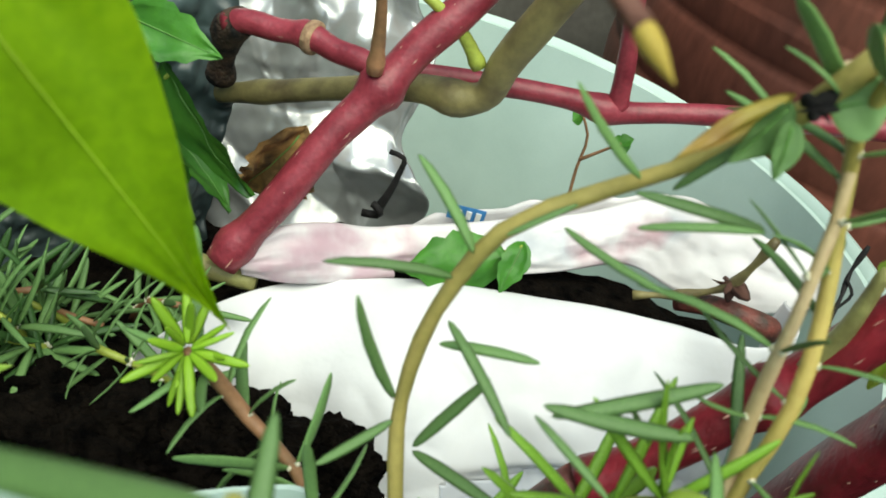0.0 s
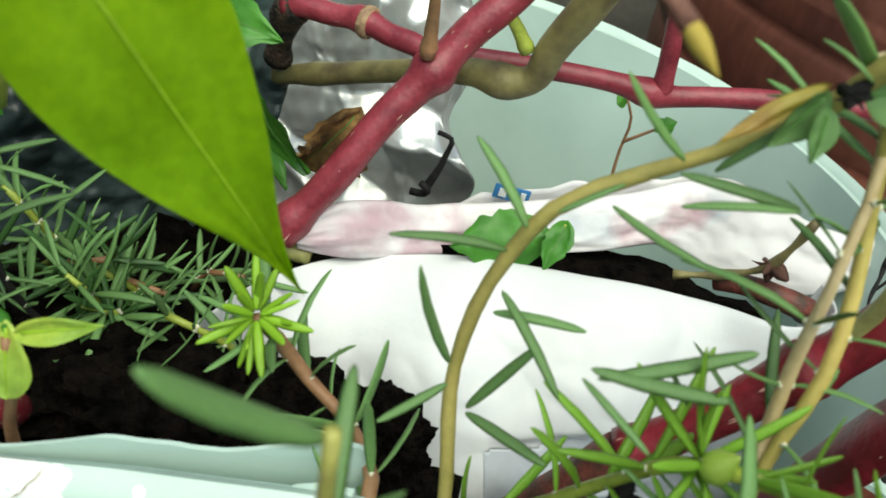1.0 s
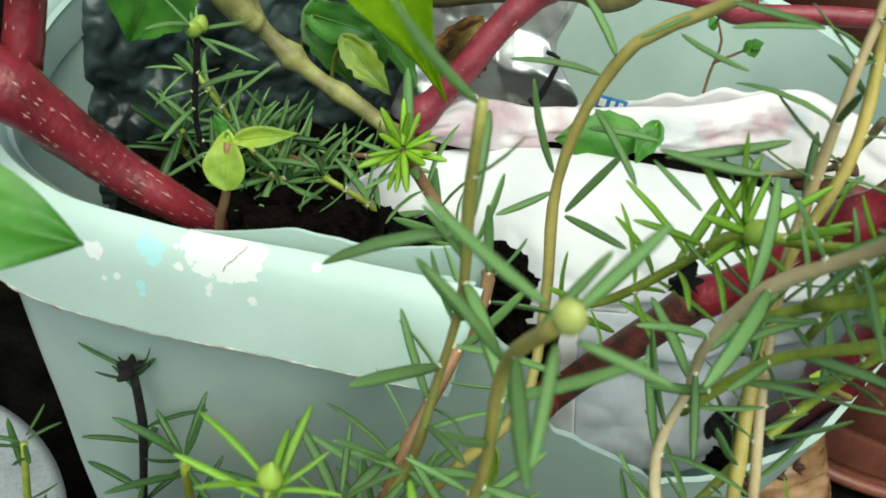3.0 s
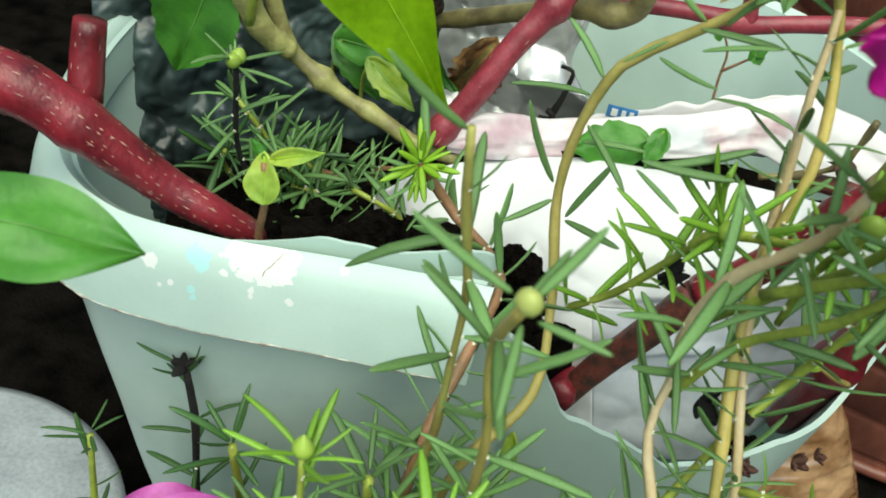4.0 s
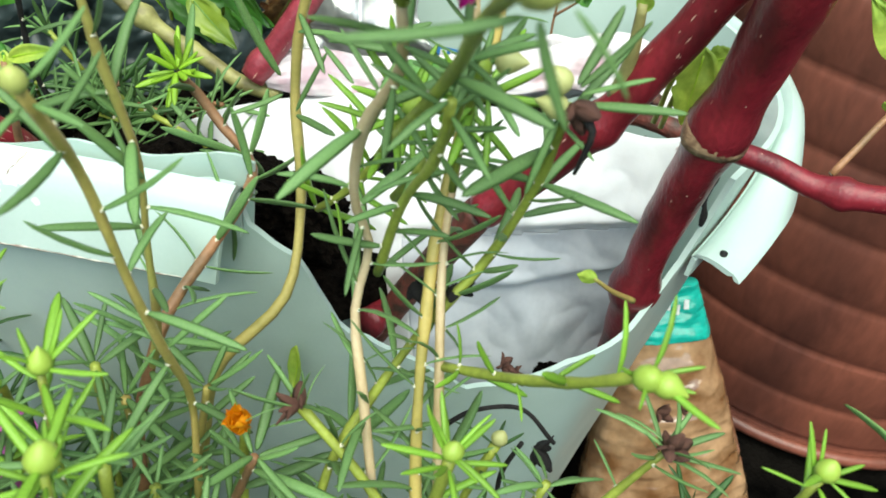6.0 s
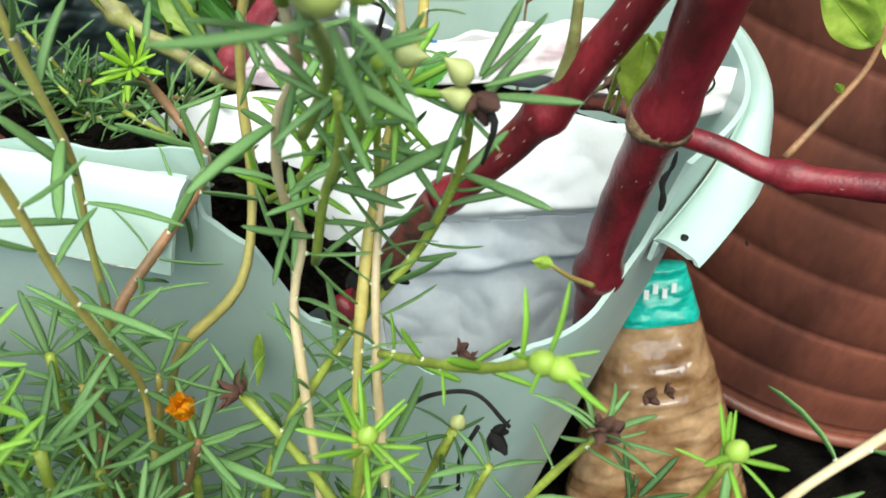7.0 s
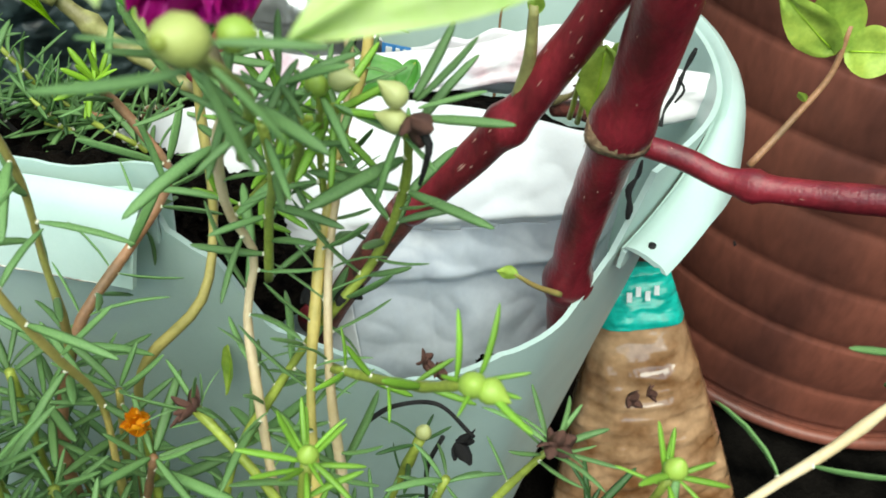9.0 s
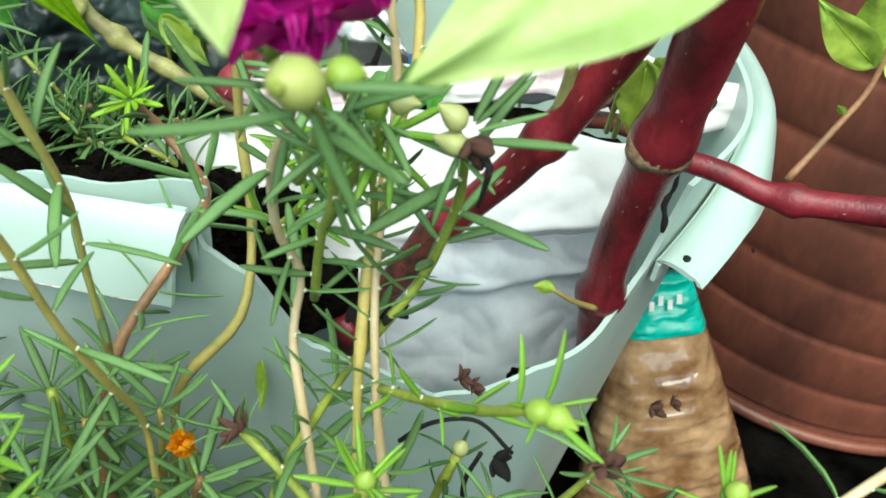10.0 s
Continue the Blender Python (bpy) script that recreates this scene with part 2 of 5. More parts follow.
def thing(name, label, category, group="", kind="", at=(0, 0, 0)):
    ob = new(name)
    ob.location = at
    return tagged(ob, label, category, group, kind)


def spline(points, step):
    """Points along a smooth curve through the given ones, about one step apart."""
    p = [Vector(q) for q in points]
    p = [2 * p[0] - p[1]] + p + [2 * p[-1] - p[-2]]
    out = []
    for a, b, c, d in zip(p, p[1:], p[2:], p[3:]):
        # slopes weighed by the lengths on both sides, so that uneven stretches do not overshoot
        la, lb, lc = (max(1e-6, (y - x).length) for x, y in ((a, b), (b, c), (c, d)))
        m0 = ((b - a) / la * lb + (c - b) / lb * la) / (la + lb) * lb
        m1 = ((c - b) / lb * lc + (d - c) / lc * lb) / (lb + lc) * lb
        n = max(2, int(lb / step))
        for i in range(n):
            u = i / n
            out.append((2 * u ** 3 - 3 * u * u + 1) * b + (u ** 3 - 2 * u * u + u) * m0 + (3 * u * u - 2 * u ** 3) * c + (u ** 3 - u * u) * m1)
    out.append(p[-2])
    return out


def frames(curve):
    """Along, side and up of each point of a curve, without twist."""
    out = []
    side = None
    for i, q in enumerate(curve):
        along = (curve[min(i + 1, len(curve) - 1)] - curve[max(i - 1, 0)]).normalized()
        if side is None:
            side = along.orthogonal().normalized()
        side = (side - along * side.dot(along)).normalized()
        out.append((along, side, along.cross(side)))
    return out


def tube_mesh(name, curve, radius, mat, seg=10, rough=0.0, cap=True):
    """A closed tube; radius(u) over u from 0 to 1."""
    verts, faces = [], []
    fr = frames(curve)
    n = len(curve)
    for i, (q, (a, s, u)) in enumerate(zip(curve, fr)):
        r = radius(i / (n - 1))
        for k in range(seg):
            w = 2 * math.pi * k / seg
            d = s * math.cos(w) + u * math.sin(w)
            v = q + d * r
            if rough:
                v = v + d * r * rough * noise.noise(v * 90)
            verts.append(v)
    for i in range(n - 1):
        for k in range(seg):
            faces.append((i * seg + k, i * seg + (k + 1) % seg, (i + 1) * seg + (k + 1) % seg, (i + 1) * seg + k))
    if cap:
        faces.append(tuple(reversed(range(seg))))
        faces.append(tuple(range((n - 1) * seg, n * seg)))
    return mesh_of(name, verts, faces, mat)


def aim(at, along, scale=1.0, spin=0.0):
    """A pose whose z runs along, and whose unit is scale metres."""
    q = Vector(along).to_track_quat("Z", "Y").to_matrix().to_4x4()
    return Matrix.Translation(at) @ q @ Matrix.Rotation(spin, 4, "Z") @ Matrix.Scale(scale, 4)


def needle_mesh(bend, fat, mat):
    """A fleshy needle leaf of unit length along z, arched towards y."""
    verts, faces = [(0, 0, 0)], []
    rows = (0.04, 0.13, 0.32, 0.62, 0.86, 0.965)
    wide = (0.48, 0.76, 0.98, 0.98, 0.76, 0.38)
    for z, w in zip(rows, wide):
        for k in range(6):
            a = math.pi * 2 * k / 6
            y = bend * z * z
            verts.append((math.cos(a) * fat * w, y + math.sin(a) * fat * (0.5 if math.sin(a) < 0 else 0.22) * w, z))
    verts.append((0, bend * 1.0, 1.0))
    for k in range(6):
        faces.append((0, 1 + (k + 1) % 6, 1 + k))
        for r in range(len(rows) - 1):
            a, b = 1 + r * 6, 7 + r * 6
            faces.append((a + k, a + (k + 1) % 6, b + (k + 1) % 6, b + k))
        e = 1 + (len(rows) - 1) * 6
        faces.append((e + k, e + (k + 1) % 6, len(verts) - 1))
    return mesh_of("leaf", verts, faces, mat)


NEEDLES = {m.name: [needle_mesh(b, f, m) for b in (-0.16, 0.05, 0.20, 0.36) for f in (0.053, 0.067)] for m in (NEEDLE, NEEDLE_DARK, NEEDLE_LIGHT, NEEDLE_LIME)}


def bud_mesh(mat, sharp):
    verts, faces = [], []
    rows = ((0, 0.2), (0.08, 0.36), (0.25, 0.48), (0.48, 0.5), (0.7, 0.40), (0.88, 0.2 if sharp else 0.26), (1.0, 0.02 if sharp else 0.08))
    for z, r in rows:
        for k in range(12):
            a = 2 * math.pi * k / 12
            rr = r * (1 + 0.07 * abs(math.sin(a)))
            verts.append((math.cos(a) * rr, math.sin(a) * rr * 0.86, z))
    for r in range(len(rows) - 1):
        for k in range(12):
            faces.append((r * 12 + k, r * 12 + (k + 1) % 12, r * 12 + 12 + (k + 1) % 12, r * 12 + 12 + k))
    faces.append(tuple(reversed(range(12))))
    faces.append(tuple(range(len(verts) - 12, len(verts))))
    return mesh_of("bud", verts, faces, mat)


def tear_mesh(mat):
    verts, faces = [], []
    rows = ((0, 0.15), (0.08, 0.30), (0.24, 0.40), (0.44, 0.39), (0.64, 0.28), (0.82, 0.15), (0.94, 0.06), (1.0, 0.01))
    for z, r in rows:
        for k in range(12):
            a = 2 * math.pi * k / 12
            rr = r * (1 + 0.08 * abs(math.sin(a)))
            verts.append((math.cos(a) * rr, math.sin(a) * rr * 0.86 + 0.06 * z * z, z))
    for r in range(len(rows) - 1):
        for k in range(12):
            faces.append((r * 12 + k, r * 12 + (k + 1) % 12, r * 12 + 12 + (k + 1) % 12, r * 12 + 12 + k))
    faces.append(tuple(reversed(range(12))))
    faces.append(tuple(range(len(verts) - 12, len(verts))))
    return mesh_of("bud", verts, faces, mat)


BUDS = {"faded": tear_mesh(BUD_FADED), "drop": tear_mesh(BUD), "ripe": bud_mesh(BUD_RIPE, False), "tear": tear_mesh(BUD_PALE), "green": bud_mesh(BUD, False), "sharp": bud_mesh(BUD, True), "pale": bud_mesh(BUD_PALE, True)}


def withered_mesh(mat, seed):
    r = random.Random(seed)
    verts, faces = [], []
    for k in range(9):
        base = len(verts)
        d = Vector((r.uniform(-1, 1), r.uniform(-1, 1), r.uniform(0.3, 1.3))).normalized()
        s = d.orthogonal().normalized()
        w = r.uniform(0.14, 0.3)
        n = r.uniform(0.5, 1.0)
        for i, (u, f) in enumerate(((0, 0.5), (0.35, 1.0), (0.7, 0.8), (1.0, 0.25))):
            c = d * u * n + d.cross(s) * 0.25 * u * u + Vector((0, 0, -0.15 * u * u))
            for j in range(4):
                a = j * math.pi / 2
                verts.append(c + s * math.cos(a) * w * f + d.cross(s) * math.sin(a) * w * 0.4 * f)
        for i in range(3):
            for j in range(4):
                faces.append((base + i * 4 + j, base + i * 4 + (j + 1) % 4, base + i * 4 + 4 + (j + 1) % 4, base + i * 4 + 4 + j))
        faces.append((base + 12, base + 13, base + 14, base + 15))
    return mesh_of("withered_flower", verts, faces, mat)


DEAD = {"black": withered_mesh(BLACK, 3), "brown": withered_mesh(WITHERED, 5)}


def one_needle(plant, base, tip, mat, pick=0, up=(0, 0, 1), wide=1.0):
    base, tip = Vector(base), Vector(tip)
    d = tip - base
    meshes = NEEDLES[mat.name]
    z = d.normalized()
    x = z.cross(Vector(up))
    x = x.normalized() if x.length > 1e-4 else z.orthogonal().normalized()
    y = z.cross(x)
    m = Matrix((x, y, z)).transposed().to_4x4()
    part("leaf", meshes[pick % len(meshes)], plant, m=Matrix.Translation(base) @ m @ Matrix.Diagonal((d.length * wide, d.length * wide, d.length, 1)))


def rosette(plant, at, along, count, length, mat, rnd, open_=1.0, wide=1.0):
    """A whorl of needle leaves round a shoot's tip."""
    along = Vector(along).normalized()
    s = along.orthogonal().normalized()
    u = along.cross(s)
    for k in range(count):
        a = 2.399 * k + rnd.uniform(-0.3, 0.3)
        tilt = radians(rnd.uniform(28, 92)) * open_
        d = along * math.cos(tilt) + (s * math.cos(a) + u * math.sin(a)) * math.sin(tilt)
        base = Vector(at) + along * rnd.uniform(-0.004, 0.002) + d * 0.001
        one_needle(plant, base, base + d * length * rnd.uniform(0.65, 1.1), mat, rnd.randrange(8), along, wide)


def tufts(plant, places):
    """The pale woolly tufts in the leaf axils, too small to pick apart."""
    if not places:
        return
    verts, faces = [], []
    for p in places:
        b = len(verts)
        for d in ((1, 0, 0), (-1, 0, 0), (0, 1, 0), (0, -1, 0), (0, 0, 1), (0, 0, -1)):
            verts.append(p + Vector(d) * 0.00085)
        for i, j, k in ((0, 2, 4), (2, 1, 4), (1, 3, 4), (3, 0, 4), (2, 0, 5), (1, 2, 5), (3, 1, 5), (0, 3, 5)):
            faces.append((b + i, b + j, b + k))
    tagged(part("axil_tuft", mesh_of("axil_tuft", verts, faces, TUFT), plant), kind="stuff")


def moss_rose(points, r0, r1, stem_mat, leaves, length=0.020, leaf_mat=None, tip=None, seed=1, label="moss rose stem with fleshy needle leaves", buds=(), start=0.0, tip_mat=None, dead="", tip_count=11, bare=(), bud_size=0.0075):
    """One trailing shoot: the stem, its leaves, and at the tip a whorl with buds."""
    rnd = random.Random(seed)
    leaf_mat = leaf_mat or NEEDLE
    plant = thing("moss_rose", label, "plant", "moss roses")
    curve = spline(points, 0.006)
    bumps = [rnd.random() for _ in range(6)]
    part("stem", tube_mesh("stem", curve, lambda u: (r0 + (r1 - r0) * u) * (1 + 0.10 * math.sin(u * 37 + seed)) * (1 + 0.25 * max(0, 1 - min(abs(u - b) for b in bumps) * 45)), stem_mat, 8, 0.12), plant)
    fr = frames(curve)
    n = len(curve)
    spots_at = []
    for k in range(leaves):
        u = start + (1 - start) * (k + rnd.random()) / leaves
        if any(a < u < b for a, b in bare):
            continue
        i = min(n - 1, int(u * (n - 1)))
        along, s, up = fr[i]
        a = 2.399 * k + rnd.uniform(-0.5, 0.5)
        tilt = radians(rnd.uniform(38, 88))
        d = along * math.cos(tilt) + (s * math.cos(a) + up * math.sin(a)) * math.sin(tilt)
        base = curve[i] + d * (r0 + (r1 - r0) * u) * 0.7
        spots_at.append(base + d * 0.0003)
        one_needle(plant, base, base + d * length * rnd.uniform(0.6, 1.15), leaf_mat, rnd.randrange(8), along)
    tufts(plant, spots_at)
    along = fr[-1][0]
    if tip_count:
        rosette(plant, curve[-1], along, tip_count, length * 0.9, tip_mat or leaf_mat, rnd)
    for k, kind in enumerate(buds):
        side = fr[-1][1] * (0.55 if k == 0 else -0.55) + fr[-1][2] * (0.3 * (-1) ** k)
        d = (along + (side if len(buds) > 1 else side * 0.2)).normalized()
        part("bud", BUDS[kind], plant, "pale green flower bud" if kind != "pale" else "cream flower bud", aim(curve[-1] + d * 0.0005, d, bud_size, rnd.random() * 6))
    if dead:
        d = (along + fr[-1][1] * (0.8 if buds else 0)).normalized()
        part("withered_flower", DEAD[dead], plant, "withered dark flower", aim(curve[-1], d, 0.008, rnd.random() * 6))
    return plant


def thick_stem(name, label, points, radii, mat, nodes=(), scars=0, seed=1, group="red stems", seg=16, node_mat=None, parent=None, streak=1.0):
    """A jointed stem. radii: at its start and end; nodes: (share of the length, swelling)."""
    rnd = random.Random(seed)
    plant = parent or thing(name, label, "stem", group)
    curve = spline(points, 0.0025)

    def r(u):
        base = radii[0] + (radii[1] - radii[0]) * u
        for at, swell in nodes:
            base *= 1 + swell * math.exp(-((u - at) / 0.035) ** 2)
        return base * (1 + 0.02 * math.sin(u * 23 + seed))
    part("stem", tube_mesh("stem", curve, r, mat, seg, 0.05), plant)
    fr = frames(curve)
    n = len(curve)
    if scars:
        verts, faces = [], []
        for k in range(scars):
            u = rnd.uniform(0.02, 0.98)
            i = int(u * (n - 1))
            a, s, w = fr[i]
            ang = rnd.uniform(0, 6.283)
            d = s * math.cos(ang) + w * math.sin(ang)
            t = a.cross(d)
            c = curve[i] + d * r(u) * 1.012
            ln, wd = streak * rnd.uniform(0.0006, 0.0030) * rnd.random() ** 0.5, streak * rnd.uniform(0.00012, 0.00032)
            b = len(verts)
            for x, y, h in ((-1, 0, -0.4), (0, -1, 0.1), (1, 0, -0.4), (0, 1, 0.1)):
                verts.append(c + a * ln * x + t * wd * y + d * 0.0003 * h)
            faces.append((b, b + 1, b + 2, b + 3))
        tagged(part("lenticel", mesh_of("lenticel", verts, faces, SCAR), plant, "pale streaks on the red skin"), kind="stuff")
    for at, swell in nodes:
        if node_mat and at >= 0.35:
            i = min(n - 2, max(1, int(at * (n - 1))))
            a = fr[i][0]
            rr = r(at)
            ring = [curve[i] + a * h * rr for h in (-0.36, -0.12, 0.10, 0.22)]
            part("node", tube_mesh("node", ring, lambda u, rr=rr: rr * (1.0 + 0.05 * math.sin(u * math.pi)), node_mat, seg, 0.2), plant, "brown corky joint")
    return plant


def broad_leaf(parent, base, tip, across, width, mat, cup=0.15, droop=0.1, thick=0.0003, name="leaf", notch=0.12, rag=0.0, vein=True, widest=0.36, power=0.9):
    """An ovate leaf from its base to its tip; across: roughly the way of its width."""
    base, tip = Vector(base), Vector(tip)
    z = (tip - base)
    length = z.length
    z.normalize()
    x = Vector(across)
    x = (x - z * x.dot(z)).normalized()
    y = z.cross(x)
    nu, nv = 22, 12
    verts, faces = [], []
    for i in range(nu + 1):
        u = i / nu
        half = (math.sin(math.pi * u ** (math.log(0.5) / math.log(widest))) ** power if 0 < u < 1 else 0.0) * (1 - 0.35 * max(0, u - 0.6))
        for j in range(nv + 1):
            v = 2 * j / nv - 1
            w = half * width / 2 * v
            k = 1 + rag * noise.noise(Vector((u * 9, v * 3, length * 40)))
            back = notch * length * abs(v) * max(0, 1 - u * 4)
            lift = cup * abs(w) - droop * length * u * u + 0.05 * min(length, 0.07) * noise.noise(Vector((u * 3 + length * 90, v * 2, 1)))
            verts.append(base + z * (u * length - back) + x * w * k + y * lift)
    for i in range(nu):
        for j in range(nv):
            a = i * (nv + 1) + j
            faces.append((a, a + 1, a + nv + 2, a + nv + 1))
    top = len(verts)
    verts += [v - y * thick for v in verts]
    faces += [tuple(q + top for q in reversed(f)) for f in faces]
    ob = part(name, mesh_of(name, verts, faces, mat), parent)
    if vein:
        mid = [verts[i * (nv + 1) + nv // 2] + y * 0.0002 for i in range(0, nu, 2)]
        part("midrib", tube_mesh("midrib", mid, lambda u: 0.00024 * (1.2 - u), VEIN if mat in (LEAF_LIGHT, LEAF_YELLOW) else VEIN_DARK, 6), ob)
    return ob


VEIN = material("leaf_vein", (0.37, 0.58, 0.035), 0.45, 0.1)
VEIN_DARK = material("dark_leaf_vein", (0.12, 0.27, 0.06), 0.45, 0.1)


LIP = material("dirty_moulding_edge", (0.45, 0.43, 0.38), 0.8, 0.3, 300, 0.4, 900, second=(0.22, 0.16, 0.13))


def wavy(table, a):
    """A smooth closed table of (degrees, value)."""
    a = a % 360
    n = len(table)
    i = max(k for k in range(n) if table[k][0] <= a)
    p = [(table[(i + k) % n][0] + 360 * ((i + k) // n), table[(i + k) % n][1]) for k in (-1, 0, 1, 2)]
    (x0, y0), (x1, y1), (x2, y2), (x3, y3) = p
    u = (a - x1) / (x2 - x1)
    m1 = (y2 - y0) / (x2 - x0) * (x2 - x1)
    m2 = (y3 - y1) / (x3 - x1) * (x2 - x1)
    return (2 * u ** 3 - 3 * u * u + 1) * y1 + (u ** 3 - 2 * u * u + u) * m1 + (3 * u * u - 2 * u ** 3) * y2 + (u ** 3 - u * u) * m2


# ---------------------------------------------------------------- ground
def ground():
    verts, faces = [], []
    n = 120
    for i in range(n + 1):
        for j in range(n + 1):
            u, v = 2 * i / n - 1, 2 * j / n - 1
            x, y = 0.6 * u + 2.4 * u ** 5, 0.2 + 0.6 * v + 2.4 * v ** 5
            z = 0.006 * noise.noise(Vector((x * 20, y * 20, 0))) + 0.003 * noise.noise(Vector((x * 70, y * 70, 3)))
            verts.append((x, y, z - 0.101))
    for i in range(n):
        for j in range(n):
            a = i * (n + 1) + j
            faces.append((a, a + n + 1, a + n + 2, a + 1))
    tagged(new("ground", mesh_of("ground", verts, faces, GROUND)), "ground with crumbs of soil, deep shade in its near-black colour", "ground", kind="structure")


ground()


# walls out of view, added only to block and shape the light
def unseen_wall(name, x0, x1, y0, y1, h):
    verts = [(x, y, z) for z in (-0.12, h) for x, y in ((x0, y0), (x1, y0), (x1, y1), (x0, y1))]
    faces = [(3, 2, 1, 0), (4, 5, 6, 7), (0, 1, 5, 4), (1, 2, 6, 5), (2, 3, 7, 6), (3, 0, 4, 7)]
    tagged(new(name, mesh_of(name, verts, faces, UNSEEN_WALL, False)), "plain unseen wall, added to shape the light", "wall", kind="structure")


unseen_wall("wall_north", -1.2, 1.2, 1.2, 1.3, 1.3)
unseen_wall("wall_south", -1.2, 1.2, -1.1, -1.0, 0.35)
unseen_wall("wall_west", -1.3, -1.2, -1.1, 1.3, 1.3)
unseen_wall("wall_east", 1.2, 1.3, -1.1, 1.3, 1.3)

# ---------------------------------------------------------------- the mint planter, slit open at its front
CX, CY, RIM, BASE = -0.05, 0.235, 0.2555, -0.098
PLAN = [(0, 0.1645), (45, 0.165), (90, 0.164), (135, 0.168), (180, 0.178), (205, 0.192), (222, 0.2015), (231, 0.1965), (238, 0.1835), (250, 0.1615), (265, 0.149), (298, 0.147), (318, 0.156), (333, 0.158)]
CUT = [(265, 0.240), (272, 0.227), (278, 0.200), (290, 0.184), (298, 0.170), (305, 0.173), (312, 0.186), (322, 0.194), (330.5, 0.218)]
SLIT_A, SLIT_B = 265, 330.5
TORN = [(0, 0.0), (239, -0.004), (243, -0.0015), (246.5, 0.0010), (250, -0.0004), (253.5, -0.0012), (258, 0.0012), (262, 0.0030), (265, 0.0008), (300, 0.0)]


def planter():
    pot = thing("planter", "pale mint-green plastic planter, slit open at the front, paint-spattered rim", "planter")

    def under(a):
        return max(0.0, min(1.0, (a - 188) / 12)) * max(0.0, min(1.0, (260 - a) / 10))

    def wall_top(a):
        a = a % 360
        if not SLIT_A - 5 <= a <= SLIT_B:
            return RIM - 0.002 - 0.016 * under(a)
        if a < SLIT_A:
            return RIM - 0.002
        if not SLIT_A <= a <= SLIT_B:
            return RIM - 0.002
        for (a0, z0), (a1, z1) in zip(CUT, CUT[1:]):
            if a0 <= a <= a1:
                return z0 + (z1 - z0) * (a - a0) / (a1 - a0) + 0.0015 * noise.noise(Vector((a * 0.3, 0, 0)))
        return CUT[-1][1]
    verts, faces = [], []
    na, nz = 240, 24
    for i in range(na):
        a = 360 * i / na
        c, s = math.cos(radians(a)), math.sin(radians(a))
        top = wall_top(a)
        r_top = wavy(PLAN, a)
        for side in (0, 1):
            for k in range(nz + 1):
                h = k / nz
                z = BASE + (top - BASE) * (h if side == 0 else 1 - h)
                taper = (r_top - 0.0062 + 0.0120 * under(a)) * (z / RIM) + r_top * (0.76 - 0.02 * math.cos(radians(a + 15)) + 0.07 * math.exp(-((a - 222) / 18) ** 2)) * (1 - z / RIM)
                r = taper - 0.0022 * side
                r += 0.006 * math.exp(-((a - 314) / 13) ** 2)
                r += 0.001 * noise.noise(Vector((c * 4, s * 4, z * 20)))
                verts.append((CX + c * r, CY + s * r, z))
    w = 2 * (nz + 1)
    for i in range(na):
        j = (i + 1) % na
        for k in range(w - 1):
            faces.append((i * w + k, j * w + k, j * w + k + 1, i * w + k + 1))
    faces.append(tuple(i * w for i in reversed(range(na))))
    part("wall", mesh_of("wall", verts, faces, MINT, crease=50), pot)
    # the rolled rim, which runs round from one side of the slit to the other, opened flat at its right end
    verts, faces = [], []
    n = 220
    a0, a1 = SLIT_B - 360, SLIT_A
    rolled = [(-0.0075, -0.020), (-0.0070, -0.005), (-0.0058, -0.0015), (-0.0030, 0.0005), (0.0005, -0.001), (0.0036, -0.0045), (0.0058, -0.0100), (0.0078, -0.0175), (0.0096, -0.0265)]
    flat = [(-0.0085, -0.014), (-0.0082, -0.0055), (-0.0068, -0.0035), (-0.003, -0.0025), (0.0012, -0.0025), (0.0045, -0.003), (0.0075, -0.0035), (0.0095, -0.0045), (0.0108, -0.0060)]
    for i in range(n + 1):
        a = a0 + (a1 - a0) * i / n
        c, s = math.cos(radians(a)), math.sin(radians(a))
        r = wavy(PLAN, a)
        f = max(0.0, min(1.0, (-4 - a) / 16))
        sag = 0.004 * math.exp(-((a - 212) / 18) ** 2) + 0.030 * max(0.0, min(1.0, (2 - a) / 31)) ** 1.2
        prof = [(x0 + (x1 - x0) * f, z0 + (z1 - z0) * f) for (x0, z0), (x1, z1) in zip(rolled, flat)]
        ring = prof + [(x - 0.0018, z - 0.0018) if k < 7 else (x - 0.002, z) for k, (x, z) in reversed(list(enumerate(prof)))]
        ring[-1] = (prof[0][0] + 0.0018, prof[0][1])
        ring[-2] = (prof[1][0] + 0.0018, prof[1][1] - 0.001)
        for x, z in ring:
            wob = 0.0006 * noise.noise(Vector((c * 5, s * 5, 7)))
            verts.append((CX + c * (r + x + wob), CY + s * (r + x + wob), RIM + z - sag + wob))
    w = 18
    for i in range(n):
        for k in range(w):
            faces.append((i * w + k, (i + 1) * w + k, (i + 1) * w + (k + 1) % w, i * w + (k + 1) % w))
    faces.append(tuple(range(w)))
    faces.append(tuple(reversed(range(n * w, n * w + w))))
    rim = part("rim", mesh_of("rim", verts, faces, MINT, crease=50), pot, "broad rolled rim with dabs of old paint")
    verts, faces = [], []
    for i in range(61):
        a = 239.5 + 25.3 * i / 60
        c, s = math.cos(radians(a)), math.sin(radians(a))
        r = wavy(PLAN, a) - 0.0080 - 0.0022 * math.sin(math.pi * i / 60) - 0.0070 * (i / 60) ** 2
        z1 = RIM + wavy(TORN, a) + 0.0006 * noise.noise(Vector((i * 0.22, 0, 3)))
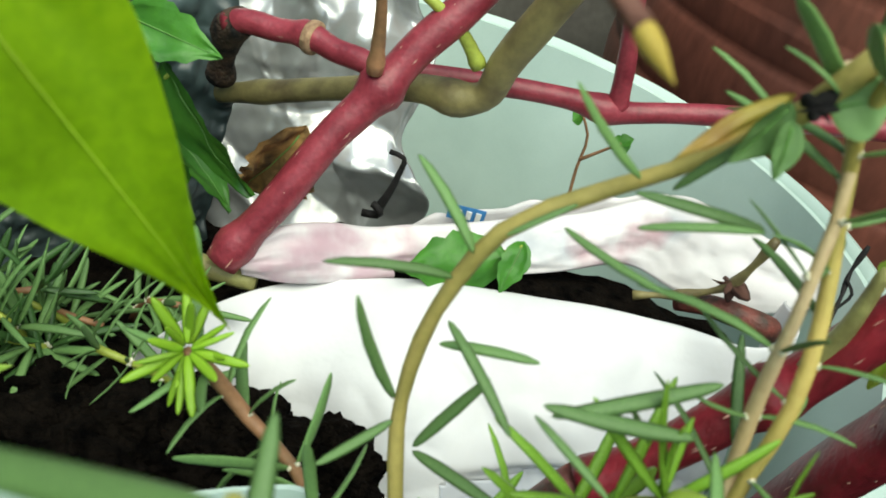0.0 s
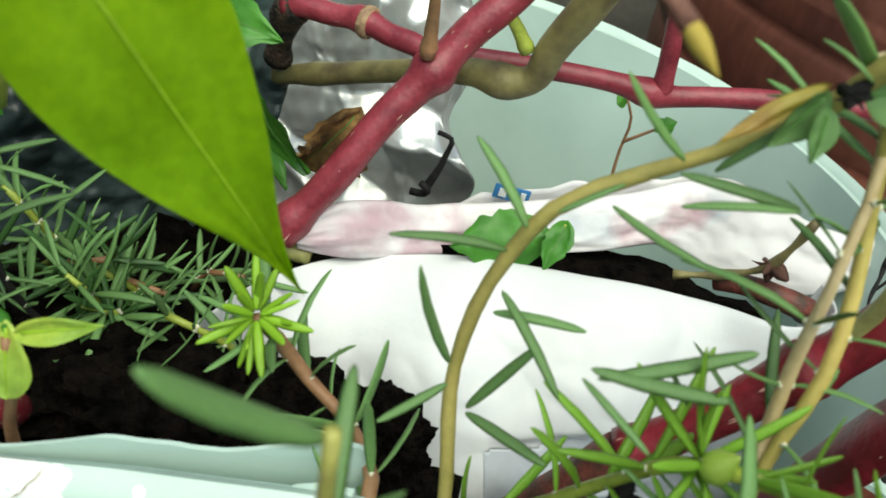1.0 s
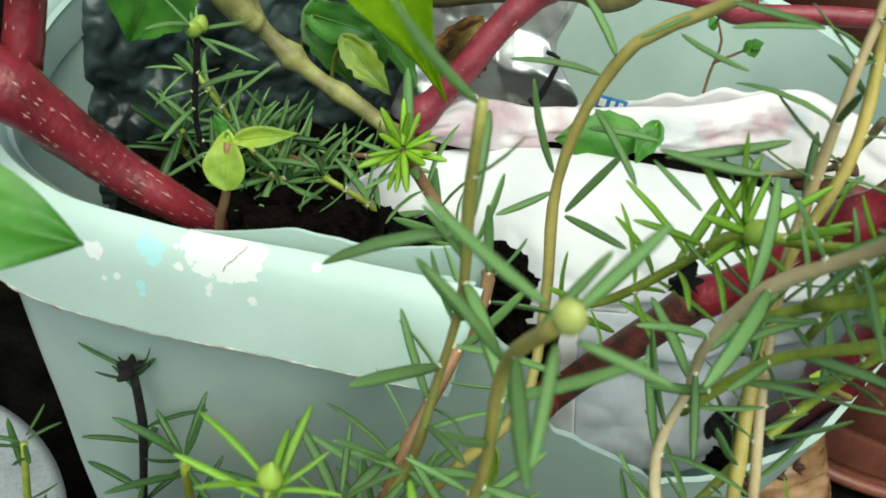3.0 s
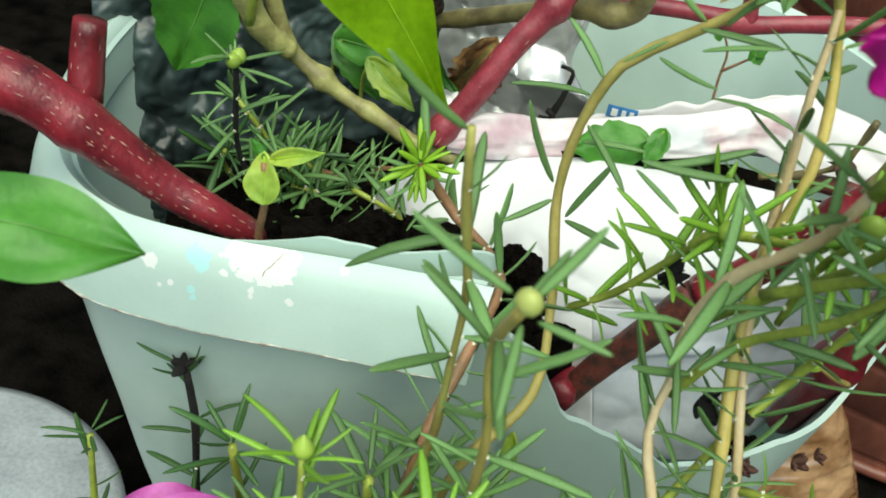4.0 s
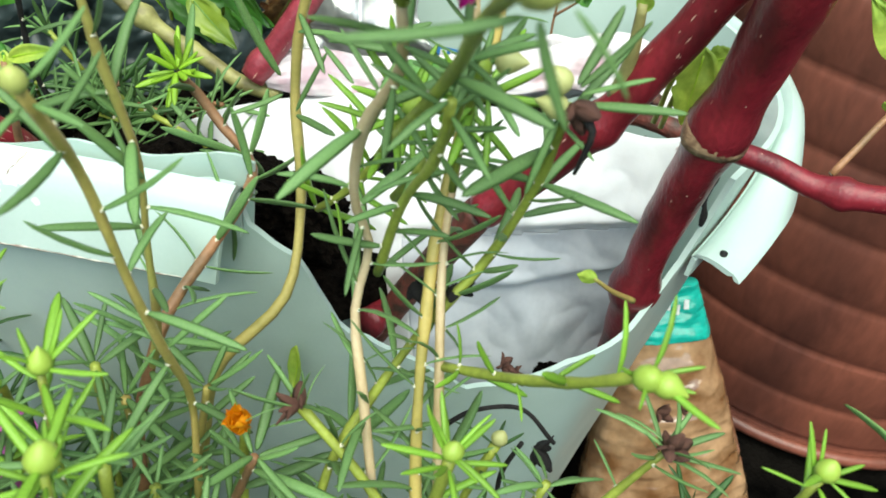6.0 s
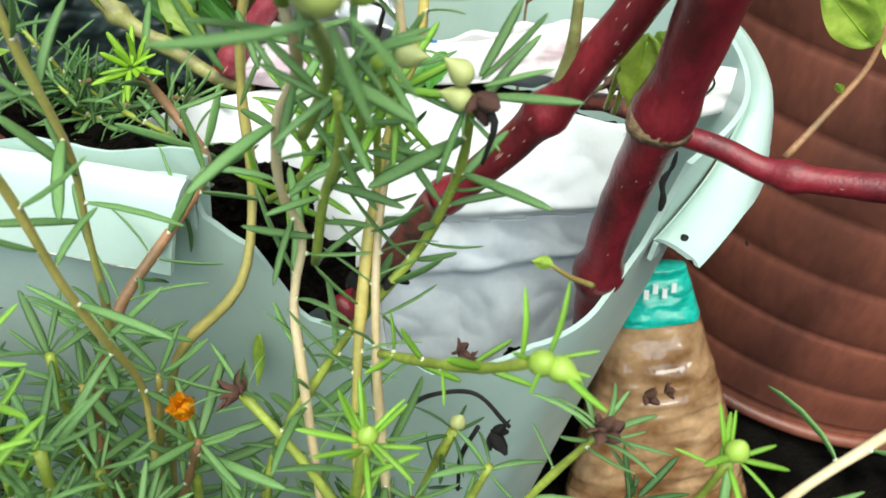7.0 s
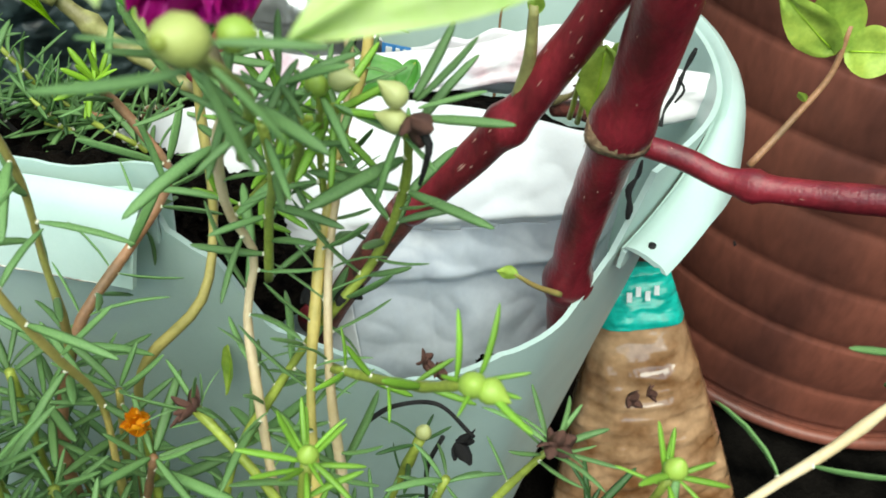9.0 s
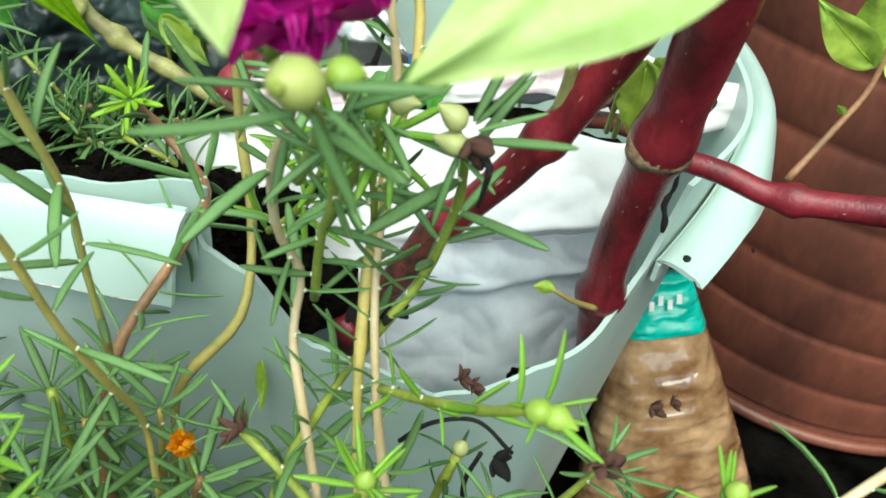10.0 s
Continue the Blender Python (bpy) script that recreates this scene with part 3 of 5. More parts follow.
        for x, z in ((0, RIM - 0.034), (0, z1), (-0.0012, z1), (-0.0012, RIM - 0.034)):
            verts.append((CX + c * (r + x), CY + s * (r + x), z))
    for i in range(60):
        for k in range(4):
            faces.append((i * 4 + k, i * 4 + 4 + k, i * 4 + 4 + (k + 1) % 4, i * 4 + (k + 1) % 4))
    faces += [(0, 1, 2, 3), (243, 242, 241, 240)]
    part("torn_inner_edge", mesh_of("torn_inner_edge", verts, faces, MINT, crease=50), pot, "thin torn inner edge of the rim")
    # rough moulding line along the lower lip of the rim, and the crack in the dried paint
    lip = []
    for i in range(140):
        a = 196 + 66 * i / 139
        c, s = math.cos(radians(a)), math.sin(radians(a))
        r = wavy(PLAN, a) + 0.0096
        lip.append(Vector((CX + c * r, CY + s * r, RIM - 0.0267 - 0.004 * math.exp(-((a - 212) / 18) ** 2) + 0.0004 * noise.noise(Vector((a * 0.4, 0, 0))))))
    part("lip_edge", tube_mesh("lip_edge", lip, lambda u: 0.00032 * (0.4 + abs(noise.noise(Vector((u * 40, 0, 0)))) * 1.6), LIP, 6, 0.5), rim, "rough dirty moulding edge")
    crack = [Vector((-0.1203, 0.0817, 0.2563)), Vector((-0.1209, 0.0807, 0.2551)), Vector((-0.122, 0.0799, 0.2542)), Vector((-0.1226, 0.0788, 0.253)), Vector((-0.124, 0.0782, 0.2519)), Vector((-0.1245, 0.077, 0.25))]
    part("crack", tube_mesh("crack", spline(crack, 0.001), lambda u: 0.00010 + 0.00006 * math.sin(u * 30), NODE, 5), rim, "thin crack in dried white paint")
    # no opening is cut: a black plug gives the hole its dark inside
    hole = tube_mesh("hole", [Vector((0.0898, 0.1612, 0.2200)), Vector((0.0899, 0.1611, 0.2250))], lambda u: 0.0014, BLACK, 12)
    part("drill_hole", hole, rim, "small dark hole through the rim")
    return pot


planter()


def soil_bed(name, label, cx, cy, a, b, z, rough, seed, parent=None):
    verts, faces = [(cx, cy, z)], []
    nr, na = 26, 72
    for i in range(1, nr + 1):
        for k in range(na):
            w = 2 * math.pi * k / na
            rr = i / nr
            x, y = cx + a * rr * math.cos(w), cy + b * rr * math.sin(w)
            h = rough * (noise.noise(Vector((x * 30, y * 30, seed))) + 0.6 * noise.noise(Vector((x * 90, y * 90, seed))) + 0.35 * noise.noise(Vector((x * 240, y * 240, seed))))
            verts.append((x, y, z + h - (0.02 if i == nr else 0)))
    for k in range(na):
        faces.append((0, 1 + k, 1 + (k + 1) % na))
    for i in range(nr - 1):
        for k in range(na):
            p, q = 1 + i * na, 1 + (i + 1) * na
            faces.append((p + k, q + k, q + (k + 1) % na, p + (k + 1) % na))
    return tagged(new(name, mesh_of(name, verts, faces, SOIL, False)), label, "soil", kind="stuff")


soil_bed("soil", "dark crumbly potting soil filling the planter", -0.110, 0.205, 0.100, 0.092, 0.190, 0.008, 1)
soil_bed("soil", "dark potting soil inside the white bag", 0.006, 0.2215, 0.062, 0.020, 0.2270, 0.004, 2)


def clod(at, size, seed):
    verts, faces = [], []
    bm = bmesh.new()
    bmesh.ops.create_icosphere(bm, subdivisions=5, radius=1)
    for v in bm.verts:
        k = 1 + 0.35 * noise.noise(v.co * 1.6 + Vector((seed, 0, 0))) + 0.22 * noise.noise(v.co * 4 + Vector((0, seed, 0))) + 0.13 * noise.noise(v.co * 9 + Vector((0, 0, seed))) + 0.09 * noise.noise(v.co * 21)
        v.co = Vector((v.co.x * size[0] * k, v.co.y * size[1] * k, v.co.z * size[2] * k))
    me = bpy.data.meshes.new("soil_clod")
    bm.to_mesh(me)
    bm.free()
    me.materials.append(SOIL)
    ob = new("soil_clod", me)
    ob.location = at
    return tagged(ob, "crumbly clod of dark potting soil", "soil", "soil clods")


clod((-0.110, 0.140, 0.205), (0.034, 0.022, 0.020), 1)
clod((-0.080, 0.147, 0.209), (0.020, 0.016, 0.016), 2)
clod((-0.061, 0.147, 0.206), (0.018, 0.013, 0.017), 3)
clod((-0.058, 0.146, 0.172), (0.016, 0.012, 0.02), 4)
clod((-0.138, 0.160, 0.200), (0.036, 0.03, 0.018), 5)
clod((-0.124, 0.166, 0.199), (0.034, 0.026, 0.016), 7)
# this small clod stands for the black shadow gap below the sack
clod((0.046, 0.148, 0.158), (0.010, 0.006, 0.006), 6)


# ---------------------------------------------------------------- bags inside the planter
def crumple(v, amp, f, seed):
    q = Vector(v) * f + Vector((seed, seed * 2, 0))
    ridged = abs(noise.noise(q)) + 0.5 * abs(noise.noise(q * 2.3)) + 0.25 * abs(noise.noise(q * 5.1))
    return amp * (ridged - 0.45)


def at_share(curve, u):
    """The point at a share of a curve, between its points."""
    q = u * (len(curve) - 1)
    i = min(len(curve) - 2, int(q))
    return curve[i].lerp(curve[i + 1], q - i)


def white_bag():
    bag = thing("plastic_bag", "crumpled white plastic sack, mouth rolled down, holding soil", "bag")
    edge = spline([Vector(p) for p in ((-0.1130, 0.1580, 0.2260), (-0.1030, 0.1800, 0.2240), (-0.0830, 0.2025, 0.2225), (-0.0450, 0.2070, 0.2315), (0.0030, 0.2080, 0.2360), (0.0350, 0.2040, 0.2405), (0.0600, 0.1950, 0.2450), (0.0760, 0.2050, 0.2460), (0.0800, 0.2260, 0.2440))], 0.001)
    foot = spline([Vector(p) for p in ((-0.1000, 0.1560, 0.1400), (-0.0900, 0.1600, 0.1300), (-0.0600, 0.1560, 0.1300), (-0.0300, 0.1500, 0.1300), (0.0100, 0.1460, 0.1300), (0.0400, 0.1520, 0.1350), (0.0640, 0.1720, 0.1400), (0.0800, 0.1850, 0.1450), (0.0840, 0.2200, 0.1500))], 0.001)
    verts, faces, lower = [], [], []
    n, rows, hem = 240, 120, 8
    for i in range(n + 1):
        u = i / n
        e, f = at_share(edge, u), at_share(foot, u)
        out = Vector((0.25 * (u - 0.5), -1, 0.35)).normalized()
        belly = 0.022 * math.sin(math.pi * min(1, max(0, u * 1.06))) * (1 - 0.45 * max(0, u - 0.6) / 0.4)
        for k in range(hem + rows + 1):
            if k < hem:
                w = 1 - k / hem
                p = e + Vector((0, 0.0035 * math.sin(w * 1.5), -0.022 * max(0, w - 0.25)))
                verts.append(p + Vector((0, 0, 0.0012 * noise.noise(Vector((u * 9, 0, 2))))))
                continue
            v = (k - hem) / rows
            p = e.lerp(f, v) + out * belly * math.sin(math.pi * v ** 0.75)
            g = (crumple(p, 0.0075, 13, 3) + 0.0016 * noise.noise(p * 45) + 0.0004 * noise.noise(p * 130)) * min(1, 0.25 + v * 3)
            for v0, slope, step in ((0.36, -0.16, 0.0080), (0.56, -0.10, 0.0060)):
                over = (v - v0 - slope * (u - 0.6) - 0.012 * noise.noise(Vector((u * 7, 0, v0)))) / 0.006
                g -= step / (1 + math.exp(-max(-30, min(30, over)))) * min(1, max(0, (u - 0.42) * 8))
            verts.append(p + out * g + Vector((0, 0, 0.0012 * noise.noise(Vector((u * 9, v, 2))))))
    for i in range(n):
        for k in range(hem + rows):
            q = i * (hem + rows + 1) + k
            u, v = (i + 0.5) / n, (k + 0.5 - hem) / rows
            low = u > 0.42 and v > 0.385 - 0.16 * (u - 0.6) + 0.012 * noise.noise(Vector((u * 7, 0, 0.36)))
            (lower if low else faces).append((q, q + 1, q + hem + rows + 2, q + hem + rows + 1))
    for name, some, mat, label in (("body", faces, WHITE, ""), ("lower_part", lower, WHITE_LOWER, "greyish translucent lower part of the sack")):
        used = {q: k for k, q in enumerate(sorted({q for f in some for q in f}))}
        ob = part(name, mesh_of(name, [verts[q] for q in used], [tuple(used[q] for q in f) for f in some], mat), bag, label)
        ob.modifiers.new("thickness", "SOLIDIFY").thickness = 0.0006
    # the mouth folded down at the back: a standing band, doubled over its top edge
    tops = spline([Vector(p) for p in ((-0.0957, 0.2015, 0.2340), (-0.0886, 0.2040, 0.2390), (-0.0539, 0.2220, 0.2377), (-0.0270, 0.2310, 0.2411), (-0.0138, 0.2360, 0.2427), (0.0030, 0.2400, 0.2465), (0.0279, 0.2450, 0.2567), (0.0370, 0.2470, 0.2602), (0.0580, 0.2500, 0.2562), (0.0857, 0.2520, 0.2488), (0.1053, 0.2520, 0.2492))], 0.0016)
    lows = spline([Vector(p) for p in ((-0.0944, 0.2000, 0.2258), (-0.0843, 0.2010, 0.2252), (-0.0507, 0.2140, 0.2260), (-0.0144, 0.2240, 0.2303), (0.0048, 0.2300, 0.2327), (0.0279, 0.2360, 0.2376), (0.0476, 0.2380, 0.2309), (0.0718, 0.2400, 0.2255), (0.0930, 0.2430, 0.2289), (0.1099, 0.2460, 0.2367))], 0.0016)
    verts, faces = [], []
    n, rows = 220, 26
    for i in range(n + 1):
        u = i / n
        t, b = at_share(tops, u), at_share(lows, u)
        wave = Vector((0, 0, 0.0009 * noise.noise(Vector((u * 14, 0, 2)))))
        for k in range(rows + 1):
            v = k / rows
            if v < 0.7:
                p = b.lerp(t, v / 0.7) + wave * (v / 0.7) + Vector((0, -0.0022 * math.sin(math.pi * v / 0.7), 0))
            else:
                w = (v - 0.7) / 0.3
                p = t + wave + Vector((0, 0.0035 * math.sin(math.pi / 2 * min(1, w * 2)), 0.0009 * math.sin(math.pi * min(1, w * 2)) - 0.018 * max(0, w - 0.3)))
            fold = crumple((u * 0.16, 0.2 + u * 0.05, v * 0.07), 0.0042, 30, 8)
            verts.append(p + Vector((0, -fold * math.sin(math.pi * min(1, v / 0.72)) ** 0.6, 0)))
    for i in range(n):
        for k in range(rows):
            q = i * (rows + 1) + k
            faces.append((q, q + rows + 1, q + rows + 2, q + 1))
    ob = part("folded_mouth", mesh_of("folded_mouth", verts, faces, PRINTED), bag, "white folded mouth with faded pinkish print")
    ob.modifiers.new("thickness", "SOLIDIFY").thickness = 0.0006


white_bag()


def sheet(name, label, category, corner, across, up, size, mat, amp, freq, seed, bulge=0.0, thick=0.0006, smooth=True, crisp=False):
    """A crumpled standing sheet of film."""
    ob = thing(name, label, category)
    a, b = Vector(across).normalized(), Vector(up).normalized()
    n = a.cross(b)
    nu, nv = 150, 140
    rnd = random.Random(seed)
    ways = [(rnd.uniform(0, math.pi), 0.060 / 1.5 ** k, rnd.random(), 0.50 ** k) for k in range(7)]

    def creased(x, y):
        # flat facets that meet in sharp creases
        total = 0.0
        for ang, wave, shift, share in ways:
            q = (x * math.cos(ang) + y * math.sin(ang)) / wave + shift + 0.55 * noise.noise(Vector((x * 22, y * 22, shift * 9)))
            total += share * (abs(2 * (q - math.floor(q)) - 1) - 0.5)
        return total
    verts, faces = [], []
    for i in range(nu + 1):
        for j in range(nv + 1):
            u, v = i / nu, j / nv
            p = Vector(corner) + a * u * size[0] + b * v * size[1]
            edge = 0.01 * noise.noise(Vector((u * 6, v * 6, seed)))
            p = p + b * edge * v + a * edge * u
            p = p + n * ((amp * creased(u * size[0], v * size[1]) if crisp else crumple(p, amp, freq, seed)) + bulge * math.sin(math.pi * u) * math.sin(math.pi * min(1, v * 0.9)))
            verts.append(p)
    for i in range(nu):
        for j in range(nv):
            q = i * (nv + 1) + j
            faces.append((q, q + nv + 1, q + nv + 2, q + 1))
    body = part("film", mesh_of("film", verts, faces, mat, smooth), ob)
    m = body.modifiers.new("thickness", "SOLIDIFY")
    m.thickness = thick
    return ob


sheet("foil_bag", "crumpled silvery plastic bag standing in the planter", "bag", (-0.1520, 0.2680, 0.1625), (1, 0.05, 0.08), (-0.17, 0.25, 1), (0.115, 0.164), SILVER, 0.0120, 20, 4, 0.0, crisp=True)
# the bag is stretched left to stand for shade on the inner wall
sheet("polythene_bag", "crumpled dark translucent polythene bag, left part standing for shade on the wall", "bag", (-0.2300, 0.1700, 0.1250), (1, 0.72, 0.08), (-0.04, 0.14, 1), (0.146, 0.150), DARK, 0.010, 34, 9, 0.0)


# ---------------------------------------------------------------- pots and packet round the planter
def brown_pot():
    pot = thing("flowerpot", "reddish-brown ribbed plastic flowerpot standing on the ground", "flowerpot")
    cx, cy, h, k, low = 0.286, 0.570, 0.46, 1.25, -0.096
    prof = [(0.126, 0.0), (0.137, 0.001), (0.138, 0.006), (0.132, 0.009)]
    z = 0.012
    while z < h - 0.03:
        ph = (z % 0.040) / 0.040
        prof.append((0.131 + 0.115 * z + (0.0030 * abs(math.sin(math.pi * ph)) ** 0.45 + 0.0008 * ph) * (1 if z < 0.3 else 0.6), z))
        z += 0.0022
    top = 0.131 + 0.115 * h
    prof += [(top, h - 0.03), (top + 0.012, h - 0.028), (top + 0.013, h), (top + 0.002, h), (top - 0.004, h - 0.03), (0.14, 0.2), (0.0, 0.2)]
    verts, faces = [], []
    na = 160
    for r, z in prof:
        for q in range(na):
            a = 2 * math.pi * q / na
            verts.append((cx + k * r * math.cos(a), cy + k * r * math.sin(a), low + k * z))
    for i in range(len(prof) - 1):
        for q in range(na):
            faces.append((i * na + q, i * na + (q + 1) % na, (i + 1) * na + (q + 1) % na, (i + 1) * na + q))
    faces.append(tuple(reversed(range(na))))
    part("body", mesh_of("body", verts, faces, BROWN_POT), pot)
    ring = [Vector((cx + 0.139 * k * math.cos(q * math.pi / 48), cy + 0.139 * k * math.sin(q * math.pi / 48), low + 0.006)) for q in range(97)]
    part("foot_ring", tube_mesh("foot_ring", ring, lambda u: 0.0052, BROWN_POT, 10), pot, "worn foot ring of the pot")


brown_pot()
mud = thing("mud_streak", "dried black mud streak on the brown pot", "mud")
part("streak", tube_mesh("streak", spline([(0.1808, 0.4273, 0.0240), (0.1805, 0.4250, 0.0408), (0.1851, 0.4204, 0.0509), (0.1828, 0.4212, 0.0558)], 0.002), lambda u: 0.0018 + 0.0008 * math.sin(u * 9), BLACK, 6, 0.4), mud)
drip = thing("paint_drip", "pale dried drips on the brown pot", "paint")
part("streak", tube_mesh("streak", spline([(0.1981, 0.3961, 0.1756), (0.1975, 0.3952, 0.1855), (0.1963, 0.3946, 0.1949)], 0.003), lambda u: 0.0011, TUFT, 6, 0.3), drip)
part("streak", tube_mesh("streak", spline([(0.2460, 0.4002, -0.0030), (0.2470, 0.4000, -0.0012)], 0.001), lambda u: 0.0012, TUFT, 6, 0.3), drip)
part("streak", tube_mesh("streak", spline([(0.2080, 0.3882, 0.2027), (0.2085, 0.3877, 0.2045)], 0.001), lambda u: 0.0010, TUFT, 6, 0.3), drip)


def packet():
    ob = thing("packet", "glossy tan plastic packet with a teal top, leaning by the planter", "packet")
    lo, hi = Vector((0.1619, 0.2680, -0.0961)), Vector((0.1088, 0.3133, 0.0956))
    z = (hi - lo).normalized()
    x = Vector((1, 0.18, 0))
    x = (x - z * x.dot(z)).normalized()
    y = z.cross(x)
    length = (hi - lo).length

    def shell(z0, z1, mat, name, label, grow):
        verts, faces = [], []
        nz, na = 60, 56
        for i in range(nz + 1):
            v = z0 + (z1 - z0) * i / nz
            swell = math.sin(math.pi * min(0.97, max(0.03, v))) ** 0.45
            for k in range(na):
                a = 2 * math.pi * k / na
                w = 1.25 * (0.056 - 0.040 * v) * (abs(math.cos(a)) ** 0.75) * (1 if math.cos(a) >= 0 else -1)
                d = 0.024 * swell * math.sin(a)
                rib = 0.0046 * abs(math.sin(v * 74 - 320 * w * w + 0.8 * math.sin(w * 90) + 2.2 * noise.noise(Vector((w * 45, v * 6, 2))))) ** 0.6 * (0.6 + 0.6 * noise.noise(Vector((w * 60, v * 12, 9)))) * (1 if v < 0.72 else 0.3)
                p = lo + z * (v * length) + x * (w * (0.9 + 0.1 * swell)) + y * (d + (rib + grow + crumple((w, d, v * length), 0.004, 60, 5)) * (1 if math.sin(a) >= 0 else -1))
                verts.append(p)
        for i in range(nz):
            for k in range(na):
                faces.append((i * na + k, i * na + (k + 1) % na, (i + 1) * na + (k + 1) % na, (i + 1) * na + k))
        faces.append(tuple(reversed(range(na))))
        faces.append(tuple(range(nz * na, nz * na + na)))
        return part(name, mesh_of(name, verts, faces, mat), ob, label)
    shell(0.0, 0.86, PACKET, "body", "", 0)
    band = shell(0.848, 1.0, TEAL, "top_band", "teal band with white print", 0.0008)
    for k in range(4):
        c = lo + z * (length * (0.95 + 0.015 * (k % 2))) + x * (-0.0075 + 0.0052 * k) - y * 0.0157
        bar = [c + x * dx + z * dz - y * dy for dy in (0, 0.0006) for dx, dz in ((-0.0015, -0.003), (0.0013, -0.0032), (0.0016, 0.0026), (-0.0012, 0.003))]
        part("print_bar", mesh_of("print_bar", bar, [(0, 1, 2, 3), (7, 6, 5, 4), (0, 4, 5, 1), (1, 5, 6, 2), (2, 6, 7, 3), (3, 7, 4, 0)], WHITE_INK, False), band)


packet()


def white_pot():
    pot = thing("white_pot", "white plastic pot standing on the ground", "flowerpot")
    cx, cy = -0.317, 0.1025
    prof = [(0.06, 0.0), (0.083, 0.062), (0.087, 0.064), (0.088, 0.074), (0.083, 0.076), (0.03, 0.0755), (0.0, 0.0755)]
    verts, faces = [], []
    na = 96
    for r, z in prof:
        for k in range(na):
            a = 2 * math.pi * k / na
            verts.append((cx + 1.2 * r * math.cos(a), cy + 1.2 * r * math.sin(a), -0.1 + 1.2 * z))
    for i in range(len(prof) - 1):
        for k in range(na):
            faces.append((i * na + k, i * na + (k + 1) % na, (i + 1) * na + (k + 1) % na, (i + 1) * na + k))
    part("body", mesh_of("body", verts, faces, WHITE_POT), pot)


white_pot()

# ---------------------------------------------------------------- thick jointed stems
left_stem = thick_stem("red_stem", "thick dark red jointed stem with pale streaks", [(-0.1403, 0.112, 0.2329), (-0.1409, 0.105, 0.2411), (-0.1475, 0.1, 0.2481), (-0.1599, 0.098, 0.2547), (-0.1708, 0.095, 0.2639), (-0.1795, 0.092, 0.2723), (-0.186, 0.0905, 0.2772), (-0.193, 0.089, 0.282), (-0.2124, 0.085, 0.289)], (0.0040, 0.0090), RED, [(0.66, 0.14)], 420, 1, streak=0.7)
thick_stem("red_stem", "", [(-0.1849, 0.0980, 0.2779), (-0.1846, 0.1000, 0.2842), (-0.1847, 0.1020, 0.2903), (-0.1840, 0.1040, 0.2996)], (0.0050, 0.0044), RED, [], 20, 21, parent=left_stem)
thick_stem("red_stem", "rose-red jointed stem rising from the bag", [(-0.1006, 0.2000, 0.2284), (-0.0982, 0.2020, 0.2329), (-0.0887, 0.2060, 0.2493), (-0.0783, 0.2130, 0.2692), (-0.0663, 0.2210, 0.2867), (-0.0600, 0.2250, 0.2972), (-0.0509, 0.2300, 0.3087), (-0.0417, 0.2360, 0.3222)], (0.0050, 0.0052), PALE_RED, [(0.06, 0.3), (0.60, 0.42)], 60, 2)
side_branch = thick_stem("red_stem", "rose-red side branch with a corky joint", [(-0.0646, 0.2210, 0.2863), (-0.0722, 0.2260, 0.2891), (-0.0826, 0.2310, 0.2885), (-0.0896, 0.2350, 0.2891), (-0.1003, 0.2390, 0.2867), (-0.1126, 0.2430, 0.2845), (-0.1152, 0.2440, 0.2826)], (0.0034, 0.0038), PALE_RED, [(0.5, 0.32)], 10, 3, node_mat=NODE)
part("woody_base", tube_mesh("woody_base", spline([(-0.1113, 0.2430, 0.2849), (-0.1149, 0.2460, 0.2804), (-0.1163, 0.2500, 0.2723), (-0.1181, 0.2560, 0.2592)], 0.0025), lambda u: 0.0047 + 0.0007 * math.sin(u * 7) + 0.0004 * math.sin(u * 31), BARK, 14, 0.25), side_branch, "dark brown woody knob")
thick_stem("olive_stem", "olive-green jointed stem bent sharply at a node", [(-0.1185, 0.2620, 0.2499), (-0.1030, 0.2560, 0.2575), (-0.0812, 0.2480, 0.2685), (-0.0541, 0.2380, 0.2806), (-0.0407, 0.2320, 0.2837), (-0.0375, 0.2310, 0.2860), (-0.0347, 0.2280, 0.2983), (-0.0288, 0.2220, 0.3176), (-0.0235, 0.2180, 0.3340), (-0.0170, 0.2120, 0.3520)], (0.0033, 0.0056), OLIVE_DARK, [(0.10, 0.2), (0.505, 0.30)], 0, 4, group="olive stems")
thick_stem("red_stem", "slender rose-red branch with a joint", [(-0.0618, 0.2450, 0.2814), (-0.0423, 0.2470, 0.2829), (-0.0296, 0.2490, 0.2834), (-0.0090, 0.2510, 0.2840), (0.0089, 0.2530, 0.2830), (0.0270, 0.2540, 0.2870), (0.0454, 0.2550, 0.2905), (0.0680, 0.2560, 0.2940), (0.1013, 0.2560, 0.2998)], (0.0034, 0.0036), PALE_RED, [(0.4, 0.45)], 8, 5)
thick_stem("red_stem", "slender rose-red twig rising from a joint", [(0.0083, 0.2530, 0.2835), (0.0062, 0.2520, 0.2946), (0.0021, 0.2500, 0.3116), (-0.0018, 0.2480, 0.3272)], (0.0034, 0.0026), PALE_RED, [(0.02, 0.3)], 0, 6)
leaning = thick_stem("olive_stem", "pale olive jointed stem leaning across the planter", [(-0.09, 0.203, 0.2219), (-0.1041, 0.204, 0.2222), (-0.1235, 0.205, 0.2299), (-0.1401, 0.206, 0.236), (-0.1513, 0.206, 0.2426), (-0.161, 0.206, 0.2492), (-0.1656, 0.206, 0.2565), (-0.1693, 0.206, 0.2653), (-0.1718, 0.206, 0.2777)], (0.0031, 0.0033), OLIVE, [(0.14, 0.12), (0.385, 0.30), (0.60, 0.65)], 0, 7, group="olive stems")
